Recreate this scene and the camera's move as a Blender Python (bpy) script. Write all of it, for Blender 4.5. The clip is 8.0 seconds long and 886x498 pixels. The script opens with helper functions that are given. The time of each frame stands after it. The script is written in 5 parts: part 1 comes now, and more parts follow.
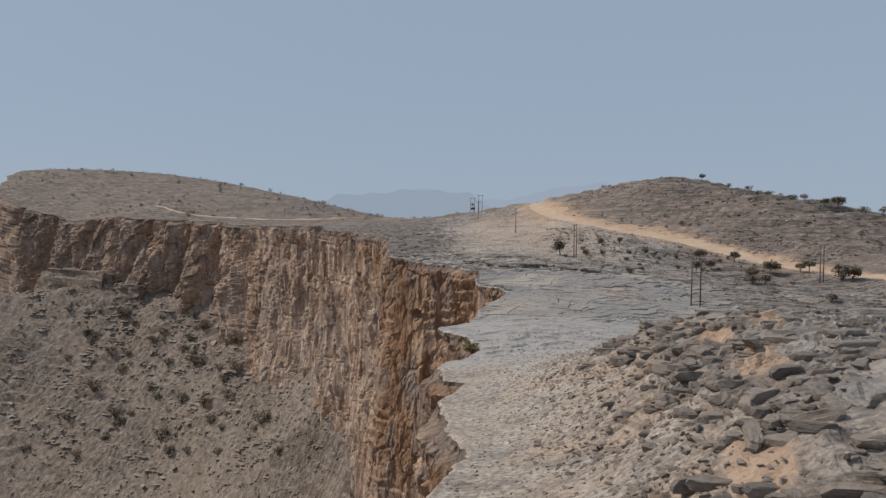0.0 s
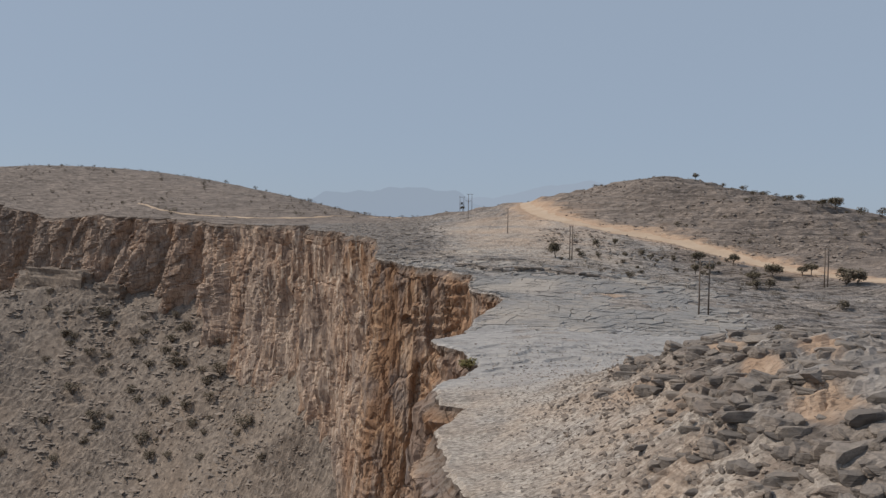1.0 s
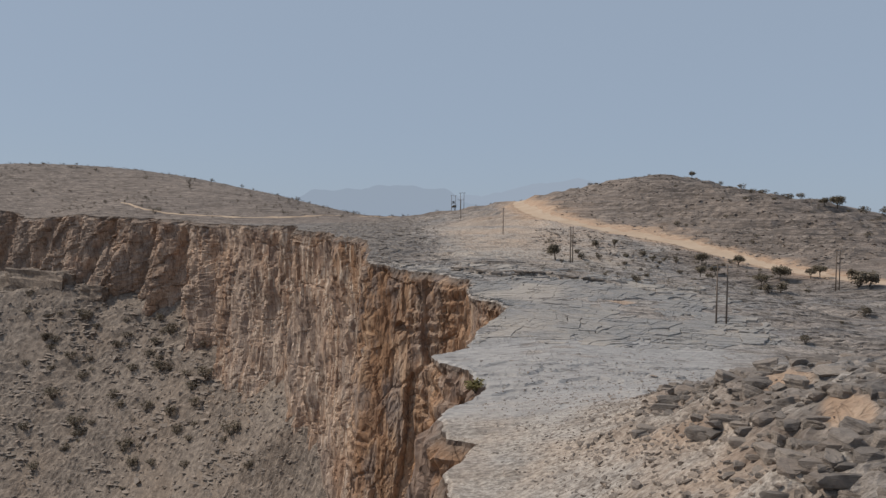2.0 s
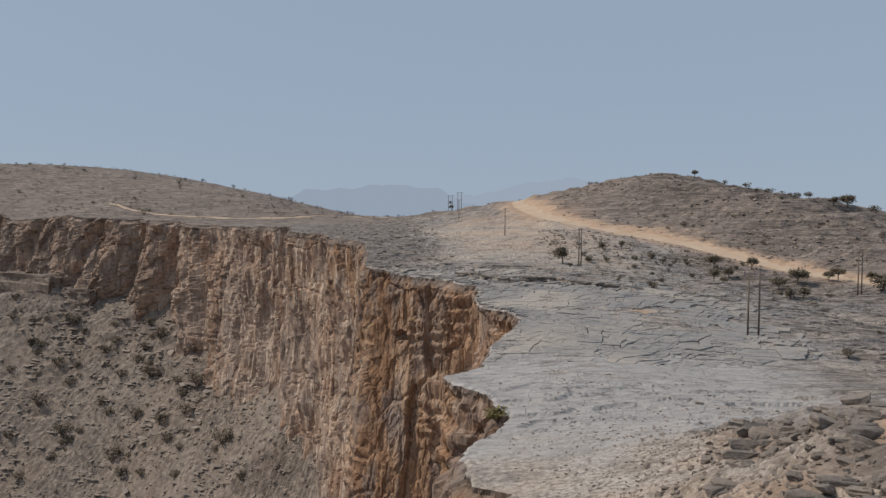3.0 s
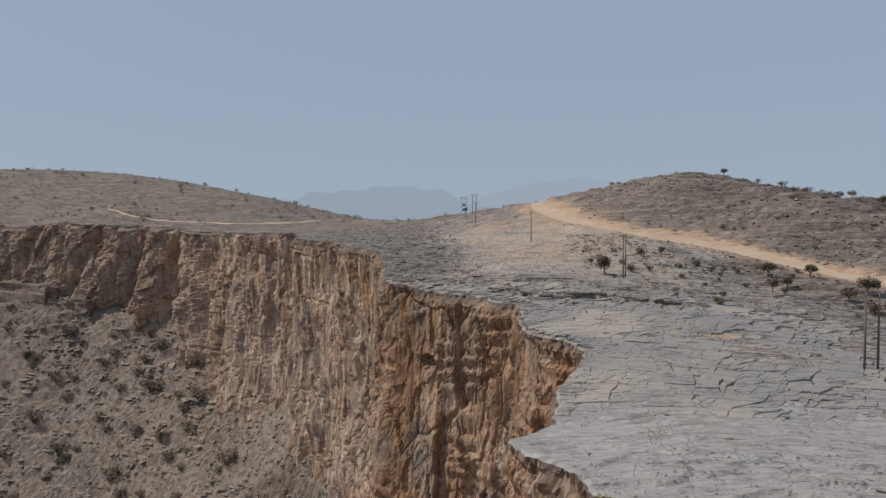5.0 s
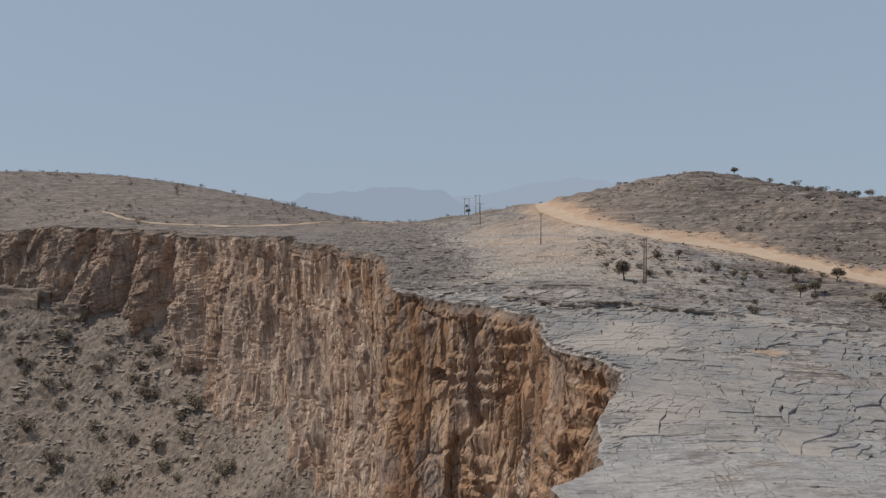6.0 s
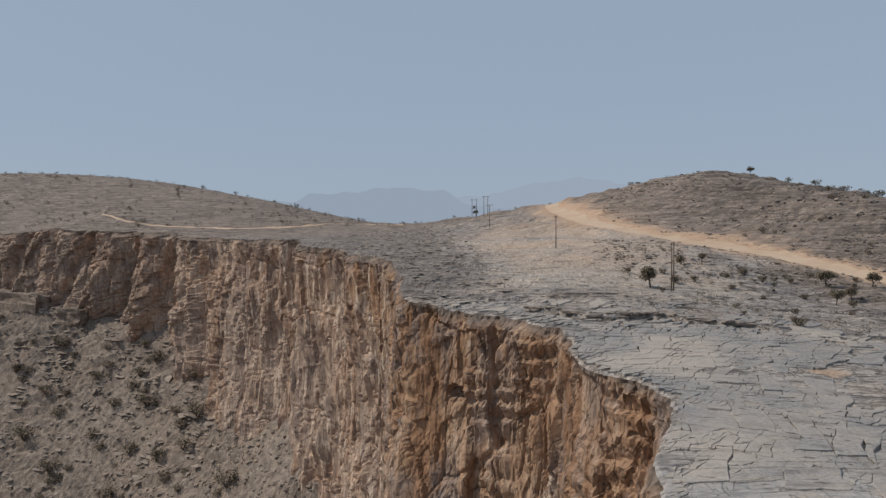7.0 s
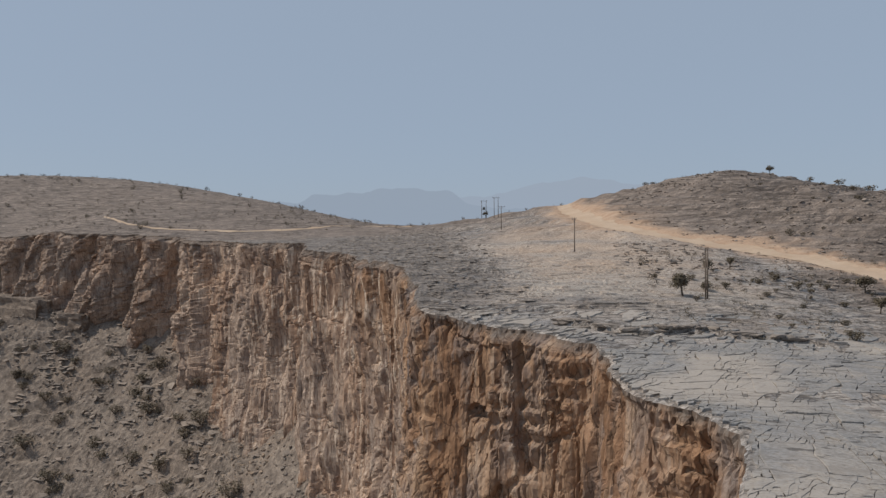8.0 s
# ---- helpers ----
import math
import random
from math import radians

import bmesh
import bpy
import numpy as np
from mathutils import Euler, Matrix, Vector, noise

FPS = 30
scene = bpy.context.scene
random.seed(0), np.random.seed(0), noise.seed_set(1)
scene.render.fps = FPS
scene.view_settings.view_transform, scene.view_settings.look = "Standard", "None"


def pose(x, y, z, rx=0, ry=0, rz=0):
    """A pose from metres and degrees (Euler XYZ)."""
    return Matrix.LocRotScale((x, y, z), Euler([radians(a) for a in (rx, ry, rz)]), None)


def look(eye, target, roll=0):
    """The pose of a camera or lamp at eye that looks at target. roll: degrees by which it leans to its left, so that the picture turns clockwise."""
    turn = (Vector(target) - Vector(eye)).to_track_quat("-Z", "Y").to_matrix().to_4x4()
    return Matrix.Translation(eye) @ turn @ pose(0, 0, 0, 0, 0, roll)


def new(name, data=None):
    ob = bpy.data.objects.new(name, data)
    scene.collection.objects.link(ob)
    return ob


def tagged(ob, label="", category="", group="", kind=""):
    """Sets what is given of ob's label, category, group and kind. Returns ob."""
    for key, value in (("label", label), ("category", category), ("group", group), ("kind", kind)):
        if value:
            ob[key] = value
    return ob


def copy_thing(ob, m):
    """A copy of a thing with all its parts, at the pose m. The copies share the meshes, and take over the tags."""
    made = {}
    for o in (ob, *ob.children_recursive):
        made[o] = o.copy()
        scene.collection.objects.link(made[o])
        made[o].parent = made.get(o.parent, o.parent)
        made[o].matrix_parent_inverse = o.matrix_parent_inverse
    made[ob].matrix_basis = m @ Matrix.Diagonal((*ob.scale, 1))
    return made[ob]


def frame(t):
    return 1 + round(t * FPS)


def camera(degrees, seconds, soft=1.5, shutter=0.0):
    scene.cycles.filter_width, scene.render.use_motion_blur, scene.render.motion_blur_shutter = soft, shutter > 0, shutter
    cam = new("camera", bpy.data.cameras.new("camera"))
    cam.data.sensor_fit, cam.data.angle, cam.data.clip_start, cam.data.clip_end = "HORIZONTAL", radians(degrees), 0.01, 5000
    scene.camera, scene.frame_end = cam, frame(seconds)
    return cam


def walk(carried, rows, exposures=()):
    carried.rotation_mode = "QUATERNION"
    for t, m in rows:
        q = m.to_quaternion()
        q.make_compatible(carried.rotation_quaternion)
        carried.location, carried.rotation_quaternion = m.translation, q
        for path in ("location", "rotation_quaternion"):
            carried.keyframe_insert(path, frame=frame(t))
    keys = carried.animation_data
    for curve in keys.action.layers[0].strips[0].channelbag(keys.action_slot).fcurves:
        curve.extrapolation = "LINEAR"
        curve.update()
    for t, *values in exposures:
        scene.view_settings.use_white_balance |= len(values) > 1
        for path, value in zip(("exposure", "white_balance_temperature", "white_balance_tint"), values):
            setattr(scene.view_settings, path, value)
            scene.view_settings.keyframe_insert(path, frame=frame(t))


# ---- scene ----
# ---------------------------------------------------------------- camera
cam = camera(61.9, 8.0, soft=1.4)
PATH = [
    (0, look((2.267, -7.421, 15.065), (2.092, -5.429, 15.002), 0.7)),
    (0.5, look((1.441, -2.945, 15.452), (1.284, -0.952, 15.387), 0.8)),
    (1, look((0.455, 1.741, 15.883), (0.315, 3.735, 15.815), 0.9)),
    (1.5, look((-0.665, 6.651, 16.292), (-0.79, 8.646, 16.221), 0.9)),
    (3, look((-5.016, 21.756, 17.456), (-5.105, 23.752, 17.381), 0.6)),
    (3.5, look((-6.559, 27.114, 17.694), (-6.655, 29.11, 17.62), 0.5)),
    (4, look((-8.169, 32.364, 18.091), (-8.264, 34.361, 18.018), 0.4)),
    (4.5, look((-9.797, 37.694, 18.447), (-9.897, 39.69, 18.375), 0.2)),
    (6, look((-14.516, 52.934, 19.509), (-14.61, 54.931, 19.438), -0.2)),
    (6.5, look((-15.888, 57.998, 19.912), (-15.983, 59.994, 19.842), -0.3)),
    (7, look((-17.356, 62.945, 20.282), (-17.457, 64.941, 20.212), -0.4)),
    (7.5, look((-18.835, 67.882, 20.677), (-18.94, 69.878, 20.608), -0.5)),
    (8, look((-20.432, 72.841, 21.158), (-20.544, 74.837, 21.089), -0.6)),
]

walk(cam, PATH)

# ---------------------------------------------------------------- light
SUN_FROM = Vector((-0.69, -0.02, 0.72)).normalized()
world = bpy.data.worlds.new("world")
scene.world = world
world.use_nodes = True
wt = world.node_tree
sky = wt.nodes.new("ShaderNodeTexSky")
sky.sky_type = "NISHITA"
sky.sun_disc = False
sky.sun_elevation = math.asin(SUN_FROM.z)
sky.sun_rotation = math.atan2(SUN_FROM.x, SUN_FROM.y)
sky.altitude = 1800
sky.air_density = 1.0
sky.dust_density = 3.0
sky.ozone_density = 2.0
wt.nodes["Background"].inputs["Strength"].default_value = 0.10
haze = wt.nodes.new("ShaderNodeMix")
haze.data_type = "RGBA"
haze.inputs[0].default_value = 0.88
haze.inputs[7].default_value = (3.22, 3.94, 4.95, 1)
wt.links.new(sky.outputs[0], haze.inputs[6])
wt.links.new(haze.outputs[2], wt.nodes["Background"].inputs["Color"])

sun = new("sun", bpy.data.lights.new("sun", "SUN"))
sun.data.energy = 2.9
sun.data.angle = radians(1.0)
sun.data.color = (1.0, 0.90, 0.78)
sun.matrix_world = look(SUN_FROM * 100, (0, 0, 0))
scene.view_settings.exposure = 0.0


# ---------------------------------------------------------------- numbers: noise and ground heights
def lattice(ix, iy, iz):
    n = (ix * 374761393 + iy * 668265263 + iz * 1440662683) & 0x7FFFFFFF
    n = ((n ^ (n >> 13)) * 1274126177) & 0x7FFFFFFF
    n = (n ^ (n >> 16)) & 0xFFFF
    return n / 65535.0


def vnoise(x, y, z=0.0):
    """Smooth noise from 0 to 1 over arrays."""
    x, y, z = np.broadcast_arrays(np.asarray(x, float), np.asarray(y, float), np.asarray(z, float))
    fx, fy, fz = np.floor(x), np.floor(y), np.floor(z)
    ix, iy, iz = fx.astype(np.int64), fy.astype(np.int64), fz.astype(np.int64)
    u, v, w = x - fx, y - fy, z - fz
    u, v, w = (q * q * (3 - 2 * q) for q in (u, v, w))
    out = 0
    for a in (0, 1):
        for b in (0, 1):
            for c in (0, 1):
                k = (u if a else 1 - u) * (v if b else 1 - v) * (w if c else 1 - w)
                out = out + k * lattice(ix + a, iy + b, iz + c)
    return out


def fbm(x, y, z=0.0, octaves=4):
    total, amp, size = 0.0, 0.5, 1.0
    for k in range(octaves):
        total = total + amp * vnoise(x * size + 17.3 * k, y * size - 9.1 * k, z * size + 4.7 * k)
        amp, size = amp * 0.5, size * 2.03
    return total / (1 - 0.5 ** octaves)


def smooth(a, b, x):
    q = np.clip((np.asarray(x, float) - a) / (b - a), 0, 1)
    return q * q * (3 - 2 * q)


# Broad, middle and small swells of the plateau: x, y and height of each.
BASE = (18.54, -5.85, -4.27)
BROAD = [(-480, 720, 36.5), (-330, 720, 41.1), (-200, 640, 28.8), (-330, 560, -11.8), (-60, 560, 7.2), (-150, 460, 1.2), (60, 560, 13.7), (100, 440, 27.2), (200, 380, 15.8), (60, 320, 4.7), (-40, 330, 2.1), (180, 200, 1.5), (60, 200, -0.5), (-10, 240, -1), (100, 80, -2.6), (0, 100, -14.9), (40, 0, 6.5), (-20, -60, -22.9), (250, 60, -5.6), (-600, 800, 18)]
MIDDLE = [(100, 445, 8.9), (70, 400, 3.3), (40, 460, 0.7), (120, 370, -0.3), (80, 320, -0.8), (25, 330, -1.6), (10, 190, 1.7), (35, 160, 2.8), (70, 250, -3.9), (60, 120, -1.3), (95, 205, -2.8), (20, 50, 1.8), (45, 60, 8.7), (0, 70, -2.9), (5, 125, 1.8), (-20, 480, 0.6), (-70, 300, -2.4), (140, 330, 3.2), (-10, 380, -2.4), (-120, 600, -1.3), (20, 20, 2.2), (-270, 540, 6.8)]
SMALL = [(20, 42, 2.1), (21, 60, 1.7), (10, 48, -1.8), (12, 66, 0.2), (28, 72, 2.1), (0, 62, -2.9), (2, 138, 1.5), (26, 88, -0.8), (0, 35, -3.8), (5, 10, -2.7), (10, 108, 1.1), (18, 72, 1.3), (32, 74, -1.0)]


def swell(x, y):
    x, y = np.asarray(x, float), np.asarray(y, float)
    z = BASE[0] + BASE[1] * x / 100 + BASE[2] * y / 100
    for some, r in ((BROAD, 90.0), (MIDDLE, 32.0), (SMALL, 9.0)):
        for cx, cy, a in some:
            z = z + a * np.exp(-((x - cx) ** 2 + (y - cy) ** 2) / (2 * r * r))
    return z


# The canyon's rim in plan, from behind the camera to the far side.
RIM = [(-16, -260), (-12, -80), (-9, -20), (-6, 12), (-4.2, 32), (-3, 42), (-1.8, 47), (-1.2, 52), (-2.8, 59), (-4.3, 71),
       (-2.4, 76.5), (-5.2, 78.5), (-6.3, 83.5), (-4.6, 89.5), (-1.0, 96), (-3.2, 102), (-7.3, 107), (-8.6, 111),
       (-4.2, 115.5), (-2.1, 127), (0.3, 132.5), (2.8, 140), (-2.1, 151), (-4.4, 157), (-5.4, 163), (-4.2, 172), (-4.8, 179),
       (-14.5, 187), (-24, 193.5), (-30, 197), (-32.5, 206), (-35, 226), (-41, 259), (-46, 267), (-65, 307), (-85, 345),
       (-122, 388), (-165, 438), (-190, 466), (-222, 484), (-275, 502), (-315, 522), (-358, 556), (-402, 576), (-450, 606), (-478, 680),
       (-560, 820), (-700, 1200)]
INLAND = np.array((0.94, 0.34))


def rim_line():
    """The rim sampled finely, with small fractal notches; also how deep each notch is."""
    pts = []
    for (ax, ay), (bx, by) in zip(RIM[:-1], RIM[1:]):
        mid = (ay + by) / 2
        d = 0.27 if 92 < mid < 212 else (0.3 if 30 < mid < 92 else (0.45 if 25 < mid < 270 else (0.8 if 0 < mid < 400 else (1.2 if 0 < mid < 590 else 6.0))))
        n = max(2, int(math.hypot(bx - ax, by - ay) / d))
        for k in range(n):
            pts.append((ax + (bx - ax) * k / n, ay + (by - ay) * k / n))
    p = np.array(pts)
    across = (fbm(p[:, 0] / 7 + 3, p[:, 1] / 7, 0.5) - 0.5) * 3.6 + (np.round(fbm(p[:, 0] / 2.2, p[:, 1] / 2.2, 7.5, 3) * 5) / 5 - 0.5) * 1.5
    far = smooth(230, 320, p[:, 1])
    across = across * (1 + far * 1.5) + far * (fbm(p[:, 0] / 24, p[:, 1] / 24, 3.3) - 0.5) * 22
    return p + across[:, None] * INLAND, across


rim, rim_notch = rim_line()


def rubble_mask(x, y):
    """Where the broken, heaped rock lies, to the right of the near gravel."""
    edge = 7 + 5 * smooth(60, 90, y) - 3 * smooth(40, 10, y)
    return smooth(edge - 2, edge + 6, x + (fbm(x / 6, y / 6, 2.2) - 0.5) * 8) * smooth(90, 74, y + (fbm(x / 9, y / 9, 8.1) - 0.5) * 14)


ROAD_FAR = [(22, 470), (17, 420), (17, 402), (21, 372), (25, 348), (36, 321), (53, 302), (69, 288), (79, 272), (88, 257), (98, 239), (112, 218), (140, 190), (190, 160)]
ROAD_WIDE = [6, 6, 7, 8, 8, 8, 8, 7, 7, 7, 7, 7, 7, 7]


def along(pts, widths, d):
    """Points every d metres along a polyline, smoothed, with widths."""
    p = np.array(pts, float)
    t = np.r_[0, np.cumsum(np.hypot(*np.diff(p, axis=0).T))]
    s = np.arange(0, t[-1], d)
    out = np.stack([np.interp(s, t, p[:, 0]), np.interp(s, t, p[:, 1])], 1)
    w = np.interp(s, t, widths)
    k = np.hanning(int(18 / d) | 1)
    k = k / k.sum()
    pad = len(k) // 2
    wide = np.pad(out, ((pad, pad), (0, 0)), mode="reflect", reflect_type="odd")
    out = np.stack([np.convolve(wide[:, c], k, "valid") for c in (0, 1)], 1)
    return out, w


road_mid, road_wide = along(ROAD_FAR, ROAD_WIDE, 2.0)


def road_near(x, y):
    """Distance to the road's middle less half its width."""
    best = np.full(np.shape(x), 1e9)
    if np.all((np.asarray(x) < 58) & (np.asarray(y) < 225)):
        return best
    for (cx, cy), w in zip(road_mid[::2], road_wide[::2]):
        best = np.minimum(best, np.hypot(x - cx, y - cy) - w / 2)
    return best


def paved(x, y):
    """Where the rock lies in broad flat slabs."""
    return smooth(100, 110, y) * smooth(205, 180, y) * smooth(56, 40, x)


def sunk(x, y):
    """How far the bed under the loose slabs lies below their footing."""
    bare = fbm(x / 14, y / 11, 6.6, 3)
    return 0.19 * smooth(0.66, 0.62, bare) * smooth(120, 130, y) * smooth(196, 176, y) * smooth(48, 36, x)


# hollows filled with orange dust: place and reach
DUST = [(19.6, 65.0, 1.8, 2.4), (20.6, 47.5, 2.4, 3.4), (19.8, 56, 1.5, 2.6), (15.6, 32, 2.0, 3.0), (24.5, 57, 1.6, 2.4), (24.7, 154, 2.6, 2.2)]


def hollow(x, y):
    """0 in the dusty hollows, 1 elsewhere."""
    best = np.ones(np.shape(x))
    for dx, dy, rx, ry in DUST:
        best = np.minimum(best, smooth(0.5, 0.9, np.hypot((x - dx) / rx, (y - dy) / ry)))
    return best


def crop(x, y):
    """Where the rise is layered bedrock rather than loose rubble."""
    return rubble_mask(x, y) * smooth(17.5, 21.5, x + (fbm(x / 5, y / 5, 4.9, 3) - 0.5) * 7)


def scarp(x):
    """The line of one long broken ledge across the pavement: y over x."""
    line = np.interp(x, [-14, -9, -4.2, 0.8, 4, 9.6, 16, 26, 36], [190, 191, 188, 184.6, 184, 184.8, 182, 179, 176])
    return line + (fbm(x / 4, x * 0 + 0.5, 2.7, 3) - 0.5) * 3


def ground_z(x, y):
    """The plateau's surface with ledges and roughness."""
    x, y = np.asarray(x, float), np.asarray(y, float)
    z = swell(x, y)
    rub = rubble_mask(x, y)
    off = road_near(x, y)
    calm = smooth(0.5, 6, off)
    # beds of rock that step up along uneven lines
    n = fbm(x / 16 + 0.3 * fbm(x / 5, y / 5, 1.1, 3), y / 6.5, 0.2) * 9
    terrace = (np.floor(n) + smooth(0.0, 0.10, n - np.floor(n))) / 9
    bed = (terrace - 0.5) * 3.3 + (fbm(x / 3.5, y / 1.6, 4.4, 4) - 0.5) * 0.3
    rough = (fbm(x / 2.6, y / 1.9, 6.1, 4) - 0.5) * 2.2 + (fbm(x / 9, y / 9, 9.7, 3) - 0.5) * 1.6
    slope_step = fbm(x / 40, y / 14, 5.5, 4) * 10
    hill = (np.floor(slope_step) + smooth(0, 0.5, slope_step - np.floor(slope_step))) / 10
    steep = smooth(260, 320, y + 0.5 * x)
    flat_gravel = smooth(100, 80, y) * (1 - rub)
    z = z + calm * (bed * (1 - 0.75 * flat_gravel) * (1 - 0.8 * paved(x, y)) * (1 - 0.85 * steep) + rough * rub * (0.8 - 0.6 * crop(x, y)) + steep * ((hill - 0.5) * 2.5 + (fbm(x / 6, y / 6, 3.9, 4) - 0.5) * 0.9))
    q = (z + (fbm(x / 30, y / 30, 1.9, 4) - 0.5) * 3.5) / 3.0
    bench = (np.floor(q) + smooth(0.0, 0.42, q - np.floor(q)) - q) * 3.0
    z = z + calm * steep * bench * (0.55 + 0.4 * smooth(50, 90, x)) * (0.5 + 0.9 * smooth(0.35, 0.6, fbm(x / 45, y / 45, 6.3, 3))) * smooth(-60, -20, x)
    z = z - 2.0 * steep * smooth(20, 60, x)
    # thin beds that crop out along the side of the near rise
    t = (fbm(x / 13 + 0.2 * fbm(x / 2, y / 2, 7.3, 3), y / 3.0, 3.6, 4) + 0.045 * y - 0.012 * x) * 9
    z = z + crop(x, y) * (((np.floor(t) + smooth(0.0, 0.14, t - np.floor(t)) - t) / 7.0 + (fbm(x / 13, y / 3.0, 3.6, 4) - 0.5) * 0.7) * 3.2)
    # one long broken ledge across the pavement
    off_line = y - scarp(x)
    z = z + (0.8 * smooth(-0.3, 0.15, off_line) * np.exp(-np.maximum(off_line, 0) / 18) - 0.3 * np.exp(-((off_line + 0.6) / 0.6) ** 2)) * smooth(-12, -6, x) * smooth(34, 24, x) * (0.5 + fbm(x / 5, x * 0 + 3.5, 1.2, 3))
    # a worn berm beside the road
    return z + 0.45 * np.exp(-((off - 2.0) / 1.3) ** 2) - 0.3 * smooth(1.0, -0.5, off) - sunk(x, y)


def talus_z(x, y):
    """The scree slope that falls away below the cliff."""
    x, y = np.asarray(x, float), np.asarray(y, float)
    qx, qy = np.clip(x, -290, -60), np.clip(y, 270, 493)
    z = -377.6 + 0.62 * qx + 0.977 * qy + 0.00198 * (qx + 180) ** 2 - 0.00178 * (qx + 180) * (qy - 420) + 0.00055 * (qy - 420) ** 2
    z = z - 1.0 * np.maximum(x + 60, 0) - 0.55 * np.maximum(330 - y, 0) + 0.12 * np.minimum(x + 290, 0) + 0.25 * np.maximum(y - 493, 0) * smooth(-215, -180, x)
    z = np.minimum(z, 0) + (fbm(x / 45, y / 45, 1.7, 4) - 0.5) * 16
    # ledges of harder rock that run level across the slope
    q = (z + (fbm(x / 22, y / 22, 4.1, 4) - 0.5) * 14) / 6.5
    bench = (np.floor(q) + smooth(0.0, 0.45, q - np.floor(q)) - q) * 6.5
    z = z + bench * 0.75 * smooth(0.36, 0.58, fbm(x / 26, y / 18, 8.2, 3)) + (fbm(x / 5, y / 5, 2.9, 4) - 0.5) * 2.8
    floor = -190 + (fbm(x / 120, y / 120, 7.7, 4) - 0.5) * 24
    return np.maximum(z, floor)


# ---------------------------------------------------------------- materials
class Mat:
    """A small wrapper that strings nodes of one material together."""

    def __init__(self, name, rough=0.9):
        self.m = bpy.data.materials.new(name)
        self.m.use_nodes = True
        self.t = self.m.node_tree
        self.bsdf = self.t.nodes["Principled BSDF"]
        self.bsdf.inputs["Roughness"].default_value = rough
        self.bsdf.inputs["Specular IOR Level"].default_value = 0.25
        self.co = self.t.nodes.new("ShaderNodeTexCoord").outputs["Object"]

    def scaled(self, sx, sy, sz, turn=0.0):
        n = self.t.nodes.new("ShaderNodeMapping")
        n.inputs["Scale"].default_value = (sx, sy, sz)
        n.inputs["Rotation"].default_value = (0, 0, turn)
        self.t.links.new(self.co, n.inputs["Vector"])
        return n.outputs[0]

    def noise(self, scale=1.0, detail=4.0, at=None, rough=0.55):
        n = self.t.nodes.new("ShaderNodeTexNoise")
        n.inputs["Scale"].default_value = scale
        n.inputs["Detail"].default_value = detail
        n.inputs["Roughness"].default_value = rough
        self.t.links.new(at if at else self.co, n.inputs["Vector"])
        return n.outputs["Fac"]

    def cells(self, scale, at=None, edge=False):
        n = self.t.nodes.new("ShaderNodeTexVoronoi")
        n.feature = "DISTANCE_TO_EDGE" if edge else "F1"
        n.inputs["Scale"].default_value = scale
        self.t.links.new(at if at else self.co, n.inputs["Vector"])
        return n.outputs["Distance"] if edge else n.outputs["Color"]

    def ramp(self, fac, *stops):
        n = self.t.nodes.new("ShaderNodeValToRGB")
        els = n.color_ramp.elements
        while len(els) < len(stops):
            els.new(0.5)
        for el, (pos, col) in zip(els, stops):
            el.position = pos
            el.color = (*col, 1) if len(col) == 3 else col
        self.t.links.new(fac, n.inputs["Fac"])
        return n.outputs["Color"]

    def grey(self, fac, a, b):
        """fac spread from a..b to 0..1"""
        n = self.t.nodes.new("ShaderNodeMapRange")
        n.inputs["From Min"].default_value = a
        n.inputs["From Max"].default_value = b
        self.t.links.new(fac, n.inputs["Value"])
        return n.outputs[0]

    def mix(self, fac, a, b, how="MIX"):
        n = self.t.nodes.new("ShaderNodeMix")
        n.data_type, n.blend_type = "RGBA", how
        if isinstance(fac, float):
            n.inputs[0].default_value = fac
        else:
            self.t.links.new(fac, n.inputs[0])
        for value, slot in ((a, n.inputs[6]), (b, n.inputs[7])):
            if isinstance(value, tuple):
                slot.default_value = (*value, 1)
            else:
                self.t.links.new(value, slot)
        return n.outputs[2]

    def math(self, op, a, b):
        n = self.t.nodes.new("ShaderNodeMath")
        n.operation = op
        n.use_clamp = True
        for value, slot in ((a, n.inputs[0]), (b, n.inputs[1])):
            if isinstance(value, float):
                slot.default_value = value
            else:
                self.t.links.new(value, slot)
        return n.outputs[0]

    def line(self, scale, at, width, detail=3.0):
        """1 on thin winding lines, 0 elsewhere."""
        n = self.noise(scale, detail, at)
        a = self.t.nodes.new("ShaderNodeMath")
        a.operation = "SUBTRACT"
        a.inputs[1].default_value = 0.5
        self.t.links.new(n, a.inputs[0])
        b = self.t.nodes.new("ShaderNodeMath")
        b.operation = "ABSOLUTE"
        self.t.links.new(a.outputs[0], b.inputs[0])
        return self.grey(b.outputs[0], width, width * 0.25)

    def attr(self, name):
        n = self.t.nodes.new("ShaderNodeAttribute")
        n.attribute_name = name
        s = self.t.nodes.new("ShaderNodeSeparateColor")
        self.t.links.new(n.outputs["Color"], s.inputs[0])
        return s.outputs

    def chance(self):
        return self.t.nodes.new("ShaderNodeObjectInfo").outputs["Random"]

    def island(self):
        return self.t.nodes.new("ShaderNodeNewGeometry").outputs["Random Per Island"]

    def color(self, out):
        self.t.links.new(out, self.bsdf.inputs["Base Color"])

